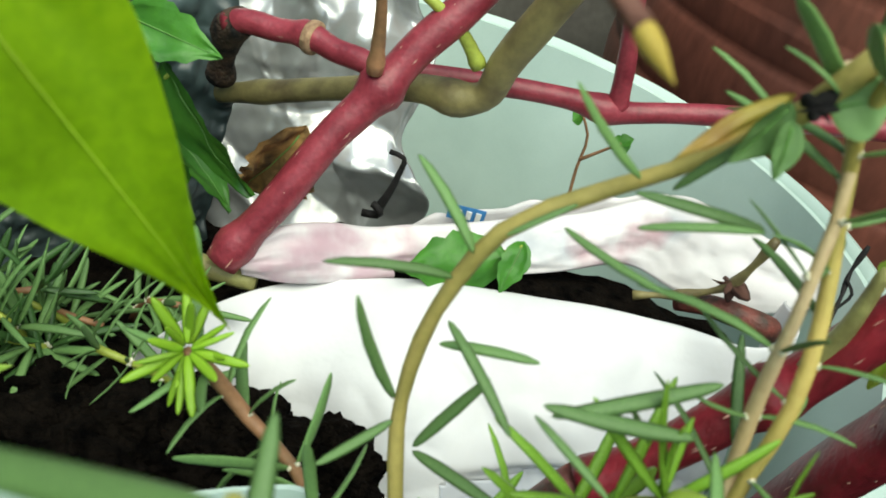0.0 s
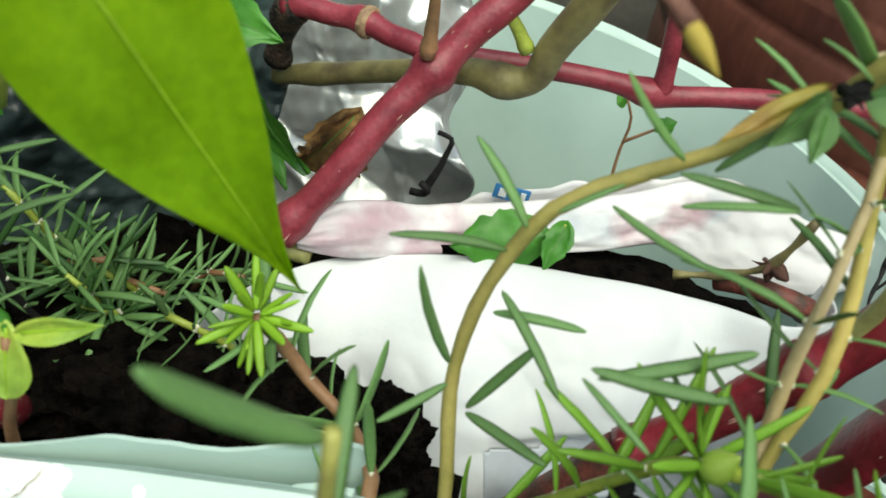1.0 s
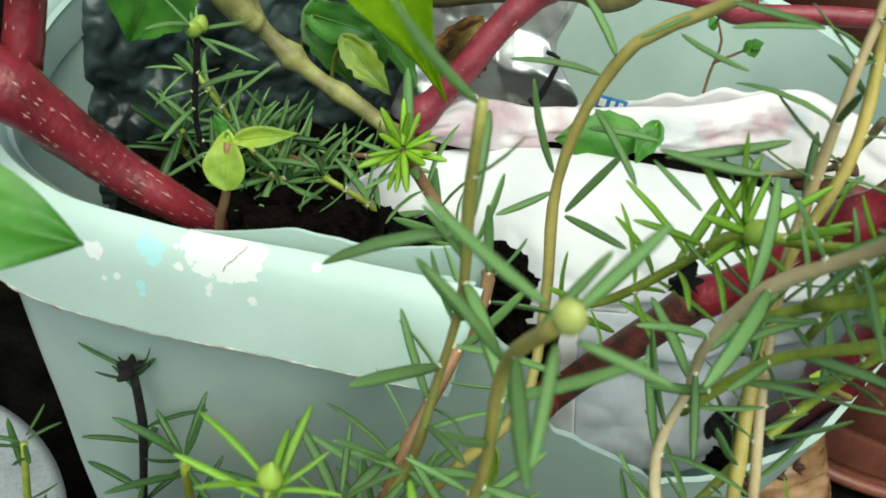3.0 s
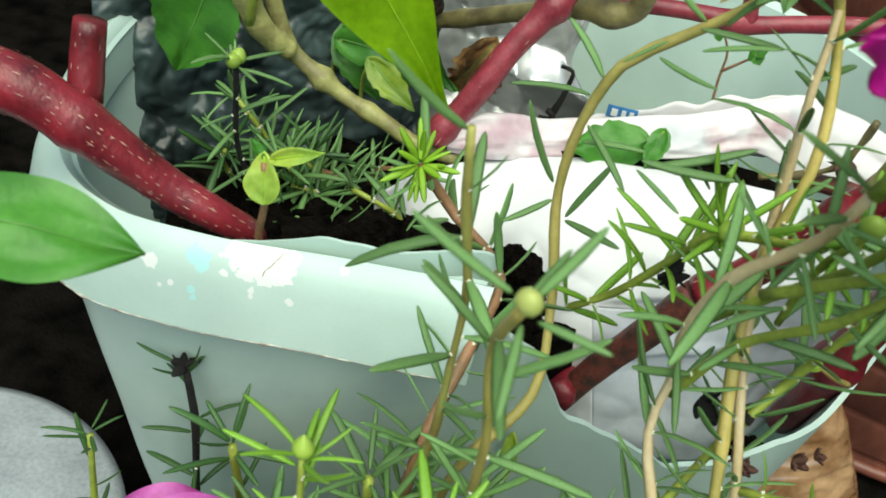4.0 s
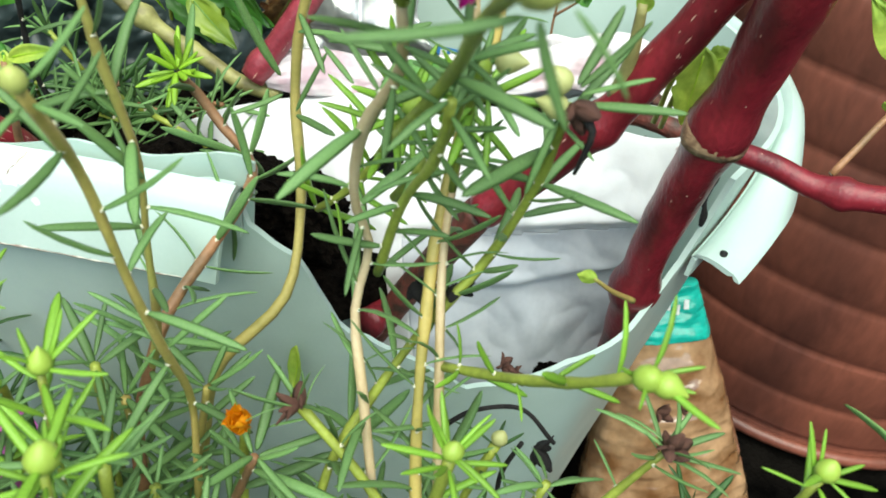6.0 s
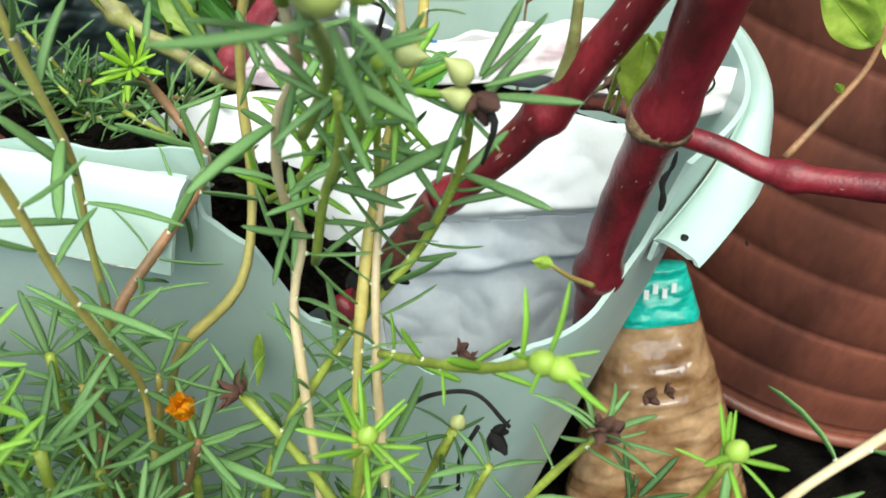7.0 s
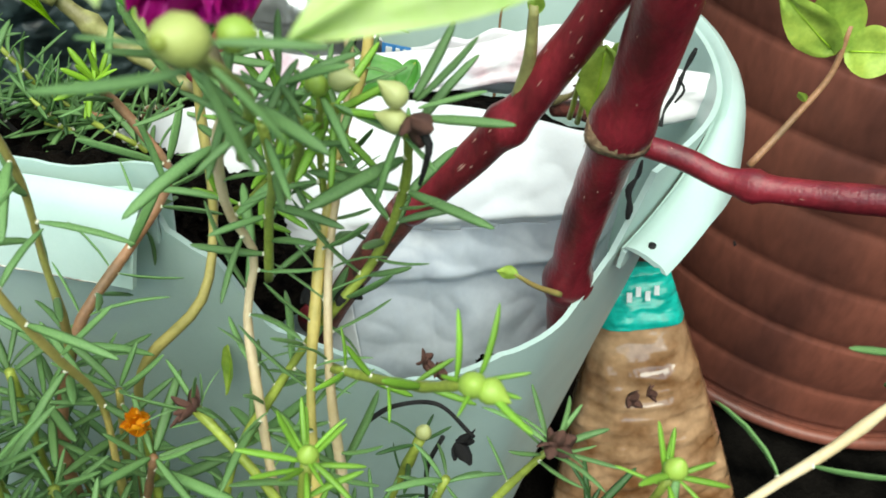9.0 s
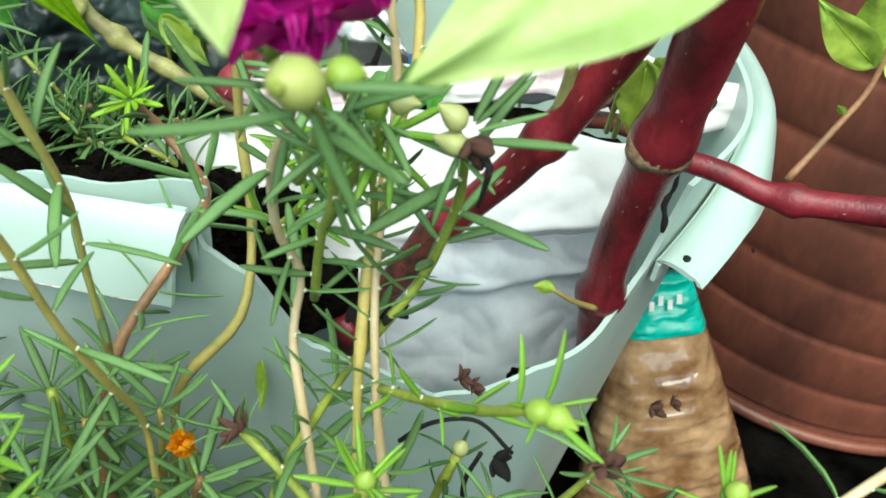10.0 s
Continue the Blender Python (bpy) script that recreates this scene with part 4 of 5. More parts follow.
thick_stem("olive_stem", "", [(-0.161, 0.203, 0.2514), (-0.1665, 0.2, 0.2557), (-0.1713, 0.196, 0.2619), (-0.1744, 0.194, 0.2684), (-0.176, 0.19, 0.2801)], (0.0040, 0.0056), OLIVE, [(0.25, 0.2)], 0, 27, parent=leaning)
thick_stem("red_stem", "thick red jointed stem leaning out of the slit", [(0.0033, 0.1410, 0.2318), (0.0065, 0.1410, 0.2350), (0.0168, 0.1400, 0.2486), (0.0294, 0.1400, 0.2678), (0.0374, 0.1390, 0.2812), (0.0424, 0.1380, 0.2931), (0.0489, 0.1360, 0.3076), (0.0546, 0.1340, 0.3224), (0.0620, 0.1310, 0.3400), (0.0710, 0.1270, 0.3600)], (0.0055, 0.0064), RED, [(0.022, 0.25), (0.355, 0.36)], 90, 8)
thick_stem("brown_stem", "rusty red-brown lower end of a cut stem", [(-0.0296, 0.1500, 0.1518), (-0.0185, 0.1470, 0.1826), (-0.0072, 0.1430, 0.2085), (0.0033, 0.1410, 0.2318)], (0.0048, 0.0060), RUST, [], 0, 18, group="brown stems")
thick_stem("red_stem", "short red stem stub poking out of the slit", [(-0.0180, 0.1750, 0.1600), (-0.0250, 0.1560, 0.1660), (-0.0300, 0.1390, 0.1695)], (0.0050, 0.0058), RED, [(0.95, 0.15)], 4, 19)
thick_stem("red_stem", "very thick dark red jointed stem with corky rings", [(0.0691, 0.1840, 0.1446), (0.0668, 0.1720, 0.1685), (0.0639, 0.1575, 0.2040), (0.0631, 0.1500, 0.2305), (0.0650, 0.1420, 0.2595), (0.0659, 0.1370, 0.2752), (0.0668, 0.1330, 0.2882), (0.0678, 0.1260, 0.3069), (0.0682, 0.1180, 0.3260), (0.0680, 0.1120, 0.3366), (0.0675, 0.1050, 0.3490), (0.0668, 0.0960, 0.3650)], (0.0062, 0.0089), RED, [(0.274, 0.40), (0.641, 0.30)], 60, 9, node_mat=NODE, seg=24)
thick_stem("red_stem", "dark red side branch with a swollen joint", [(0.0696, 0.1430, 0.2742), (0.0752, 0.1460, 0.2722), (0.0889, 0.1470, 0.2698), (0.1022, 0.1445, 0.2673), (0.1086, 0.1430, 0.2678), (0.1243, 0.1400, 0.2707), (0.1482, 0.1340, 0.2774), (0.1576, 0.1310, 0.2803)], (0.0034, 0.0050), RED, [(0.43, 0.38)], 10, 10)

# ---------------------------------------------------------------- moss roses
M = moss_rose
M([(0.0074, 0.0268, -0.1050), (-0.0033, 0.0352, 0.2088), (-0.0115, 0.0455, 0.2355), (-0.0179, 0.0556, 0.2524), (-0.0172, 0.0595, 0.2713), (-0.0202, 0.0549, 0.2835), (-0.0185, 0.0464, 0.3092), (-0.0105, 0.0358, 0.3298), (-0.0104, 0.0275, 0.3446)], 0.0019, 0.0011, STEM_P, 52, 0.023, tip_count=2, seed=11, start=0.3)
BIG = M([(-0.0123, 0.0444, 0.3089), (0.0002, 0.0204, 0.3374), (0.0068, -0.0087, 0.3601), (0.0115, -0.0258, 0.3710)], 0.0012, 0.0009, STEM_G, 5, 0.020, seed=12, tip_count=0, label="moss rose shoot with plump round buds", bare=((0.6, 1.1),))
part("bud", BUDS["ripe"], BIG, "plump round flower bud", aim((0.0130, -0.0199, 0.3690), (-0.35, -0.75, 0.25), 0.0061))
part("bud", BUDS["sharp"], BIG, "smaller pointed flower bud", aim((0.0130, -0.0158, 0.3676), (0.9, 0.1, 0.2), 0.0044))
for k, (a, b) in enumerate((((0.0115, -0.0197, 0.3652), (-0.0070, -0.0192, 0.3559)), ((0.0127, -0.0197, 0.3652), (0.0168, -0.0185, 0.3535)), ((0.0069, -0.0195, 0.3670), (-0.0015, -0.0201, 0.3667)), ((0.0159, -0.0238, 0.3711), (0.0271, -0.0212, 0.3721)), ((0.0158, -0.0238, 0.3685), (0.0246, -0.0230, 0.3614)))):
    one_needle(BIG, a, b, NEEDLE, k, (0, -0.4, 1))
M([(0.0285, 0.0403, -0.1050), (0.0129, 0.0466, 0.1992), (0.0054, 0.0517, 0.2465), (0.0006, 0.0642, 0.2657), (-0.0025, 0.0813, 0.2880), (-0.0033, 0.0898, 0.3085), (-0.0066, 0.0903, 0.3335), (-0.0067, 0.0969, 0.3491), (-0.0119, 0.1022, 0.3597)], 0.0019, 0.0011, STEM_P, 60, 0.022, seed=13, start=0.25, tip_count=0)
M([(0.0410, 0.0460, 0.0385), (-0.0004, 0.0565, 0.2545), (-0.0025, 0.0677, 0.2695), (-0.0026, 0.0827, 0.2945), (0.0008, 0.0886, 0.3130), (-0.0054, 0.0969, 0.3454), (-0.0096, 0.0949, 0.3547), (-0.0124, 0.0866, 0.3692)], 0.0019, 0.0011, STEM_T, 44, 0.022, seed=14, start=0.2, tip_count=0)
ARCH = M([(-0.0526, 0.0446, 0.0723), (-0.0649, 0.0704, 0.1713), (-0.0585, 0.0705, 0.2069), (-0.0447, 0.0830, 0.2261), (-0.0462, 0.0977, 0.2507), (-0.0523, 0.1061, 0.2812), (-0.0500, 0.1057, 0.3093), (-0.0459, 0.1051, 0.3206), (-0.0334, 0.1052, 0.3317), (-0.0265, 0.1024, 0.3389), (-0.0157, 0.0969, 0.3543), (-0.0132, 0.0914, 0.3661)], 0.0019, 0.0013, STEM_A, 8, 0.022, seed=15, start=0.08, tip_count=0, bare=((0.42, 1.1),))
SPRAY = M([(-0.0500, 0.0396, -0.1050), (-0.0544, 0.0416, 0.1949), (-0.0555, 0.0423, 0.2191), (-0.0562, 0.0309, 0.2483), (-0.0566, 0.0210, 0.2735), (-0.0601, 0.0122, 0.3087), (-0.0576, -0.0034, 0.3322)], 0.0014, 0.0010, STEM_T, 30, 0.023, seed=16, start=0.35, buds=("ripe",), tip_count=0, bud_size=0.0042)
for k, (a, b) in enumerate((((-0.0595, -0.0024, 0.3332), (-0.0763, -0.0012, 0.3404)), ((-0.0566, -0.0024, 0.3332), (-0.0489, 0.0043, 0.3426)), ((-0.0574, -0.0035, 0.3293), (-0.0578, -0.0189, 0.3265)), ((-0.0555, -0.0035, 0.3303), (-0.0451, -0.0080, 0.3321)))):
    one_needle(SPRAY, a, b, NEEDLE, k, (0, -0.4, 1))
CUT_STEM = M([(-0.0712, 0.0448, -0.1050), (-0.0843, 0.0533, 0.1709), (-0.0687, 0.0514, 0.2340), (-0.0681, 0.0483, 0.2628), (-0.0679, 0.0469, 0.2869), (-0.0718, 0.0402, 0.3188), (-0.0730, 0.0378, 0.3336)], 0.0015, 0.0009, STEM_O, 32, 0.023, seed=17, start=0.3, tip_count=0, dead="")
STAR = M([(-0.0573, 0.0432, 0.1003), (-0.0731, 0.0497, 0.2095), (-0.0700, 0.0603, 0.2306), (-0.0650, 0.0798, 0.2419), (-0.0617, 0.0991, 0.2519), (-0.0674, 0.1115, 0.2511), (-0.0790, 0.1198, 0.2540), (-0.0880, 0.1205, 0.2640), (-0.0922, 0.1174, 0.2705)], 0.0020, 0.0015, STEM_B, 62, 0.024, seed=18, start=0.12, tip_count=0)
rosette(STAR, (-0.0922, 0.1174, 0.2712), (0.1, -0.78, 0.62), 18, 0.0122, NEEDLE_LIME, random.Random(81), 0.95, 1.45)
PAIR = M([(0.0049, 0.0328, 0.1146), (-0.0151, 0.0404, 0.2177), (-0.0086, 0.0512, 0.2324), (0.0006, 0.0596, 0.2515), (0.0091, 0.0666, 0.2648), (0.0181, 0.0634, 0.2958), (0.0202, 0.0517, 0.3213)], 0.0015, 0.0011, STEM_G, 44, 0.024, seed=19, start=0.2, tip_count=0)
part("bud", BUDS["tear"], PAIR, "cream teardrop flower bud", aim((0.0193, 0.0518, 0.3250), (-0.86, -0.12, 0.50), 0.0070))
part("bud", BUDS["tear"], PAIR, "cream teardrop flower bud", aim((0.0200, 0.0507, 0.3210), (-0.98, -0.12, 0.10), 0.0068))
part("withered_flower", DEAD["brown"], PAIR, "withered dark brown flower", aim((0.0210, 0.0497, 0.3231), (0.55, -0.3, -0.6), 0.0075))
for k, (a, b) in enumerate((((0.0211, 0.0518, 0.3254), (0.0322, 0.0585, 0.3375)), ((0.0207, 0.0518, 0.3259), (0.0261, 0.0626, 0.3380)), ((0.0217, 0.0517, 0.3242), (0.0345, 0.0543, 0.3301)), ((0.0225, 0.0517, 0.3222), (0.0414, 0.0485, 0.3275)), ((0.0188, 0.0518, 0.3184), (0.0153, 0.0440, 0.3041)), ((0.0197, 0.0519, 0.3169), (0.0278, 0.0482, 0.3139)), ((0.0174, 0.0573, 0.3073), (0.0104, 0.0488, 0.3085)))):
    one_needle(PAIR, a, b, NEEDLE, k, (0, -0.4, 1))
TWO = M([(0.0061, 0.0518, 0.2447), (0.0236, 0.0383, 0.2599), (0.0366, 0.0242, 0.2777), (0.0447, 0.0159, 0.2908)], 0.0013, 0.0011, STEM_G, 9, 0.015, seed=20, leaf_mat=NEEDLE_LIGHT, tip_count=6)
part("bud", BUDS["green"], TWO, "round green flower bud", aim((0.0443, 0.0149, 0.2906), (0.1, -0.6, 0.75), 0.0056))
part("bud", BUDS["drop"], TWO, "pointed pale green flower bud", aim((0.0458, 0.0138, 0.2927), (0.92, -0.25, -0.22), 0.0066))
M([(0.0169, 0.0209, -0.1050), (0.0127, 0.0119, 0.2459), (0.0139, 0.0108, 0.2610)], 0.0015, 0.0013, STEM_G, 6, 0.015, seed=21, leaf_mat=NEEDLE_LIGHT, buds=("sharp",), bud_size=0.0046, tip_count=13, start=0.8)
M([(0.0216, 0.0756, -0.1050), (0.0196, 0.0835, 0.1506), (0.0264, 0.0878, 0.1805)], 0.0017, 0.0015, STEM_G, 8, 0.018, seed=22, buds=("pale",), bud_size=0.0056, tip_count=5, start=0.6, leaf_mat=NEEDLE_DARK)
M([(0.0584, 0.0386, -0.1050), (0.0567, 0.0465, 0.2227), (0.0649, 0.0493, 0.2388)], 0.0010, 0.0009, STEM_G, 8, 0.019, seed=23, dead="brown", tip_count=12, start=0.75)
M([(0.0776, 0.0271, -0.1050), (0.0858, 0.0264, 0.2539), (0.0874, 0.0257, 0.2660)], 0.0010, 0.0009, STEM_G, 4, 0.016, seed=24, buds=("green",), bud_size=0.0052, tip_count=8, start=0.8, leaf_mat=NEEDLE_LIGHT)
EDGE = M([(0.0913, 0.0278, 0.1179), (0.1064, 0.0300, 0.2603), (0.1223, 0.0430, 0.2680), (0.1382, 0.0571, 0.2790)], 0.0012, 0.0011, STEM_P, 9, 0.021, seed=25, start=0.4, tip_count=0)
one_needle(EDGE, (0.1329, 0.0573, 0.2859), (0.1172, 0.0482, 0.2924), NEEDLE, 2, (0, -0.4, 1))
M([(-0.0026, 0.0280, -0.1050), (-0.0135, 0.0339, 0.2262), (-0.0246, 0.0369, 0.2343)], 0.0015, 0.0014, STEM_G, 6, 0.018, seed=26, dead="brown", tip_count=8, start=0.7)
M([(-0.0879, 0.0027, -0.1050), (-0.0890, 0.0075, 0.1753), (-0.0908, 0.0100, 0.2687)], 0.0009, 0.0007, STEM_G, 46, 0.018, seed=27, buds=("drop",), bud_size=0.0058, tip_count=7, leaf_mat=NEEDLE_LIGHT, start=0.5)
M([(-0.0643, -0.0056, -0.1050), (-0.0605, -0.0044, 0.1778), (-0.0613, -0.0050, 0.2745)], 0.0009, 0.0007, STEM_G, 46, 0.018, seed=28, buds=("drop",), bud_size=0.0058, tip_count=7, leaf_mat=NEEDLE_LIGHT, start=0.5)
M([(-0.0451, -0.0260, -0.1050), (-0.0424, -0.0288, 0.1843), (-0.0451, -0.0292, 0.2828)], 0.0009, 0.0007, STEM_G, 46, 0.018, seed=29, buds=("green",), bud_size=0.0056, tip_count=8, leaf_mat=NEEDLE_LIGHT, start=0.6)
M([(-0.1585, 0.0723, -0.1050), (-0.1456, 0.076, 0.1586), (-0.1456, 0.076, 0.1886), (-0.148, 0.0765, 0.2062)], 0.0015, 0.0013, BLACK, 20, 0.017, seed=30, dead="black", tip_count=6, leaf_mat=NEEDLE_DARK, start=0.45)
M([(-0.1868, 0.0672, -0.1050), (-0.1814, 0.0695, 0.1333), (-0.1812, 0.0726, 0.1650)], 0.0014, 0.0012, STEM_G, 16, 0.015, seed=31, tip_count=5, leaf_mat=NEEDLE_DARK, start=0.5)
M([(-0.1501, 0.1590, 0.2058), (-0.1598, 0.1490, 0.2346), (-0.1585, 0.1410, 0.2756)], 0.0010, 0.0009, BLACK, 12, 0.018, seed=32, buds=("green", "green"), bud_size=0.0050, tip_count=6, start=0.1)
CROSS = M([(-0.0412, 0.0980, 0.2485), (-0.0311, 0.0940, 0.2608), (-0.0227, 0.0885, 0.2778), (-0.0146, 0.0783, 0.2983), (-0.0042, 0.0698, 0.3049), (0.0036, 0.0549, 0.3182)], 0.0011, 0.0013, STEM_G, 30, 0.020, seed=33, leaf_mat=NEEDLE_LIGHT, tip_count=6)
M([(-0.0141, 0.0683, 0.2794), (-0.0055, 0.0575, 0.2995), (-0.0002, 0.0444, 0.3187), (0.0006, 0.0338, 0.3335)], 0.0013, 0.0009, STEM_G, 8, 0.016, seed=34, tip_count=6)
M([(-0.0148, 0.0629, 0.2597), (-0.0094, 0.0510, 0.2900), (-0.0012, 0.0334, 0.3157), (0.0006, 0.0245, 0.3310)], 0.0013, 0.0009, STEM_G, 9, 0.016, seed=35, tip_count=5)
for k in (0, 1, 2, 6, 7, 8, 9, 10, 11, 12, 13, 14, 15, 16):
    r = random.Random(260 + k)
    x, y = r.uniform(-0.105, -0.035), r.uniform(-0.025, 0.015)
    M([(x, y, -0.105), (x, y + 0.002, 0.12), (x + r.uniform(-0.008, 0.008), y + 0.004, r.uniform(0.205, 0.255))], 0.0015, 0.0013, STEM_G, 30, 0.018, seed=270 + k, leaf_mat=NEEDLE, tip_count=8, start=0.6, label="bright moss rose shoot at the front")
for k in range(9):
    r = random.Random(60 + k)
    x, y = r.uniform(-0.175, -0.105), r.uniform(0.155, 0.195)
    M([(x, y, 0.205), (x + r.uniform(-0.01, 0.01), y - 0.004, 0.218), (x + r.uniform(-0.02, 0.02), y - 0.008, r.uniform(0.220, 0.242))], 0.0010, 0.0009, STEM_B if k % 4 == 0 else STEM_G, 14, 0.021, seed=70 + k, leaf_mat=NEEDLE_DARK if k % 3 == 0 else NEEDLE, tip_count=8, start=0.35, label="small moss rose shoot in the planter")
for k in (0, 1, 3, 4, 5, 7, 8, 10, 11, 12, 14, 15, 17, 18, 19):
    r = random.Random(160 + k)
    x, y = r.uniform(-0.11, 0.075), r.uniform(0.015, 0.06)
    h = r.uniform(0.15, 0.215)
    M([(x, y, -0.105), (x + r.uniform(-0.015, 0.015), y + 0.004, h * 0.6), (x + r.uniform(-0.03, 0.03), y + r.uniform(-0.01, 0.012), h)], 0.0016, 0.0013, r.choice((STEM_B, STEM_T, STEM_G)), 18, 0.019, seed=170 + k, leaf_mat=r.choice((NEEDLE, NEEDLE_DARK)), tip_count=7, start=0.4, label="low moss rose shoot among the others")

for k in (0, 2, 4, 5, 7):
    r = random.Random(460 + k)
    x, y = r.uniform(-0.078, -0.035), r.uniform(0.035, 0.066)
    h = r.uniform(0.17, 0.235)
    M([(x, y, -0.105), (x + r.uniform(-0.010, 0.010), y + 0.003, h * 0.6), (x + r.uniform(-0.022, 0.022), y + r.uniform(-0.010, 0.008), h)], 0.0015, 0.0011, r.choice((STEM_B, STEM_T, STEM_G)), 24, 0.023, seed=470 + k, leaf_mat=NEEDLE, tip_count=7, start=0.5, label="moss rose shoot crowding the slit planter")

# thin shoots on the old stems, the stem inside the sack, and two small buds among the shoots
thick_stem("young_stem", "thin brown young stem rising from the red joint", [(-0.0699, 0.2165, 0.291), (-0.0705, 0.216, 0.2978), (-0.0716, 0.214, 0.3078), (-0.0729, 0.212, 0.3158), (-0.0746, 0.21, 0.3247)], (0.0022, 0.0011), STEM_B, [(0.08, 0.3)], 0, 40, group="young stems", seg=10)
thick_stem("young_stem", "thin green young stem rising from the olive joint", [(-0.0413, 0.229, 0.2952), (-0.0441, 0.229, 0.2988), (-0.0479, 0.2285, 0.3032), (-0.0545, 0.228, 0.3082), (-0.0597, 0.2275, 0.3111), (-0.071, 0.227, 0.3176)], (0.0022, 0.0012), STEM_G, [(0.05, 0.3)], 0, 41, group="young stems", seg=10)
thick_stem("red_stem", "dark red root end lying in the mouth of the sack", [(0.0445, 0.2260, 0.2347), (0.0510, 0.2220, 0.2386), (0.0602, 0.2160, 0.2413), (0.0700, 0.2140, 0.2405), (0.0740, 0.2180, 0.2370)], (0.0034, 0.0046), RUST, [(0.5, 0.1)], 0, 42)
FADED = thing("withered_bud", "hanging brown and yellow withered flower bud", "bud")
part("stem", tube_mesh("stem", spline([(-0.0597, 0.0720, 0.3756), (-0.0567, 0.0690, 0.3734), (-0.0531, 0.0660, 0.3709), (-0.0500, 0.0630, 0.3689)], 0.002), lambda u: 0.0009 + 0.0003 * u, WITHERED, 8, 0.2), FADED)
part("bud", BUDS["faded"], FADED, "yellow withered bud tip", aim((-0.0507, 0.0634, 0.3695), (0.6891, -0.3595, -0.6292), 0.0064) @ Matrix.Diagonal((0.46, 0.46, 1, 1)))
PAIR_SMALL = M([(-0.0002, 0.0620, 0.2893), (-0.0002, 0.0580, 0.3069), (0.0023, 0.0500, 0.3237)], 0.0010, 0.0009, STEM_G, 5, 0.016, seed=43, tip_count=4)
part("bud", BUDS["green"], PAIR_SMALL, "small round green bud", aim((0.0023, 0.0500, 0.3243), (-0.2, -0.4, 0.9), 0.0050))
part("bud", BUDS["tear"], PAIR_SMALL, "small cream bud", aim((0.0048, 0.0490, 0.3286), (0.95, -0.2, 0.15), 0.0066))
# low shoots added to shade the planter wall, in the darker leaf copy
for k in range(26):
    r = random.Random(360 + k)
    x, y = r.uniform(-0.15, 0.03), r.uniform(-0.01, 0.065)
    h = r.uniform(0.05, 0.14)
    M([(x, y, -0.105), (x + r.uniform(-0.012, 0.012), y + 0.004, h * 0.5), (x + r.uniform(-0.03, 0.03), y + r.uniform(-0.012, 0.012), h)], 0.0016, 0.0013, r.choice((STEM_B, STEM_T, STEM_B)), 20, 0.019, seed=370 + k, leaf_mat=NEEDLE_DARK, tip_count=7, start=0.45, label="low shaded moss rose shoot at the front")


# ---------------------------------------------------------------- broad leaves and flowers
def leaf_plant(name, label):
    return thing(name, label, "leaf", "broad leaves")


def petiole(plant, points, r=0.0014, mat=None):
    part("petiole", tube_mesh("petiole", spline(points, 0.004), lambda u: r * (1.2 - 0.4 * u), mat or STEM_G, 8), plant)


big = leaf_plant("heart_leaf", "large lime-green heart-shaped leaf hanging over the planter")
broad_leaf(big, (-0.1176, 0.0720, 0.3641), (-0.0805, 0.0890, 0.3030), (0.62, 0.58, 0.46), 0.026, LEAF_LIGHT, 0.10, 0.03, widest=0.28, power=1.35)
petiole(big, [(-0.1542, 0.1410, 0.2908), (-0.1307, 0.1040, 0.3625), (-0.1176, 0.0720, 0.3641)])
top_leaf = leaf_plant("heart_leaf", "broad leaf close overhead, backlight put into its pale green")
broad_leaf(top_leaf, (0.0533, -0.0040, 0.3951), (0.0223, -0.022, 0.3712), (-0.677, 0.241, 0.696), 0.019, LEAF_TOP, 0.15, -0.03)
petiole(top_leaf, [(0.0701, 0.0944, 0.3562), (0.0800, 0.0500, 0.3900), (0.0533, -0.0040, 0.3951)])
small_leaf = leaf_plant("heart_leaf", "small leaf close overhead, in the same pale backlit green")
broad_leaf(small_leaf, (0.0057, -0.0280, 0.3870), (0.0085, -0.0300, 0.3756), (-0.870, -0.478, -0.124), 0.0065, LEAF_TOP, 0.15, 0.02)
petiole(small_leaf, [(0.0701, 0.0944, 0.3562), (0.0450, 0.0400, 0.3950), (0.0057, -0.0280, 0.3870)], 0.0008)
side_leaf = leaf_plant("heart_leaf", "green pointed leaf beside the planter rim")
broad_leaf(side_leaf, (-0.1653, 0.0040, 0.3135), (-0.1257, 0.0200, 0.3030), (0, 1, 0.35), 0.021, LEAF, 0.15, 0.05, widest=0.55)
petiole(side_leaf, [(-0.19, 0.0, -0.105), (-0.1816, -0.0040, 0.2223), (-0.1653, 0.0040, 0.3126)])

# young plants and leaves in the planter
sprout = thing("seedling", "small yellow-green seedling with three leaves by the rim", "plant")
part("stem", tube_mesh("stem", spline([(-0.1328, 0.1051, 0.2126), (-0.1325, 0.0954, 0.2504), (-0.1299, 0.0919, 0.2626), (-0.1302, 0.0918, 0.2765)], 0.003), lambda u: 0.0016 - 0.0006 * u, STEM_B, 8), sprout)
broad_leaf(sprout, (-0.1306, 0.0928, 0.2779), (-0.1288, 0.0866, 0.2663), (1, 0, 0.1), 0.0104, LEAF_YELLOW, 0.3, 0.12, widest=0.6, power=0.5)
broad_leaf(sprout, (-0.1275, 0.0920, 0.2785), (-0.1145, 0.0910, 0.2846), (0, 0.5, 1), 0.0050, LEAF_YELLOW, 0.5, 0.16)
broad_leaf(sprout, (-0.1310, 0.0928, 0.2772), (-0.1344, 0.0939, 0.2824), (1, 0, 0), 0.004, LEAF, 0.3, 0.1)
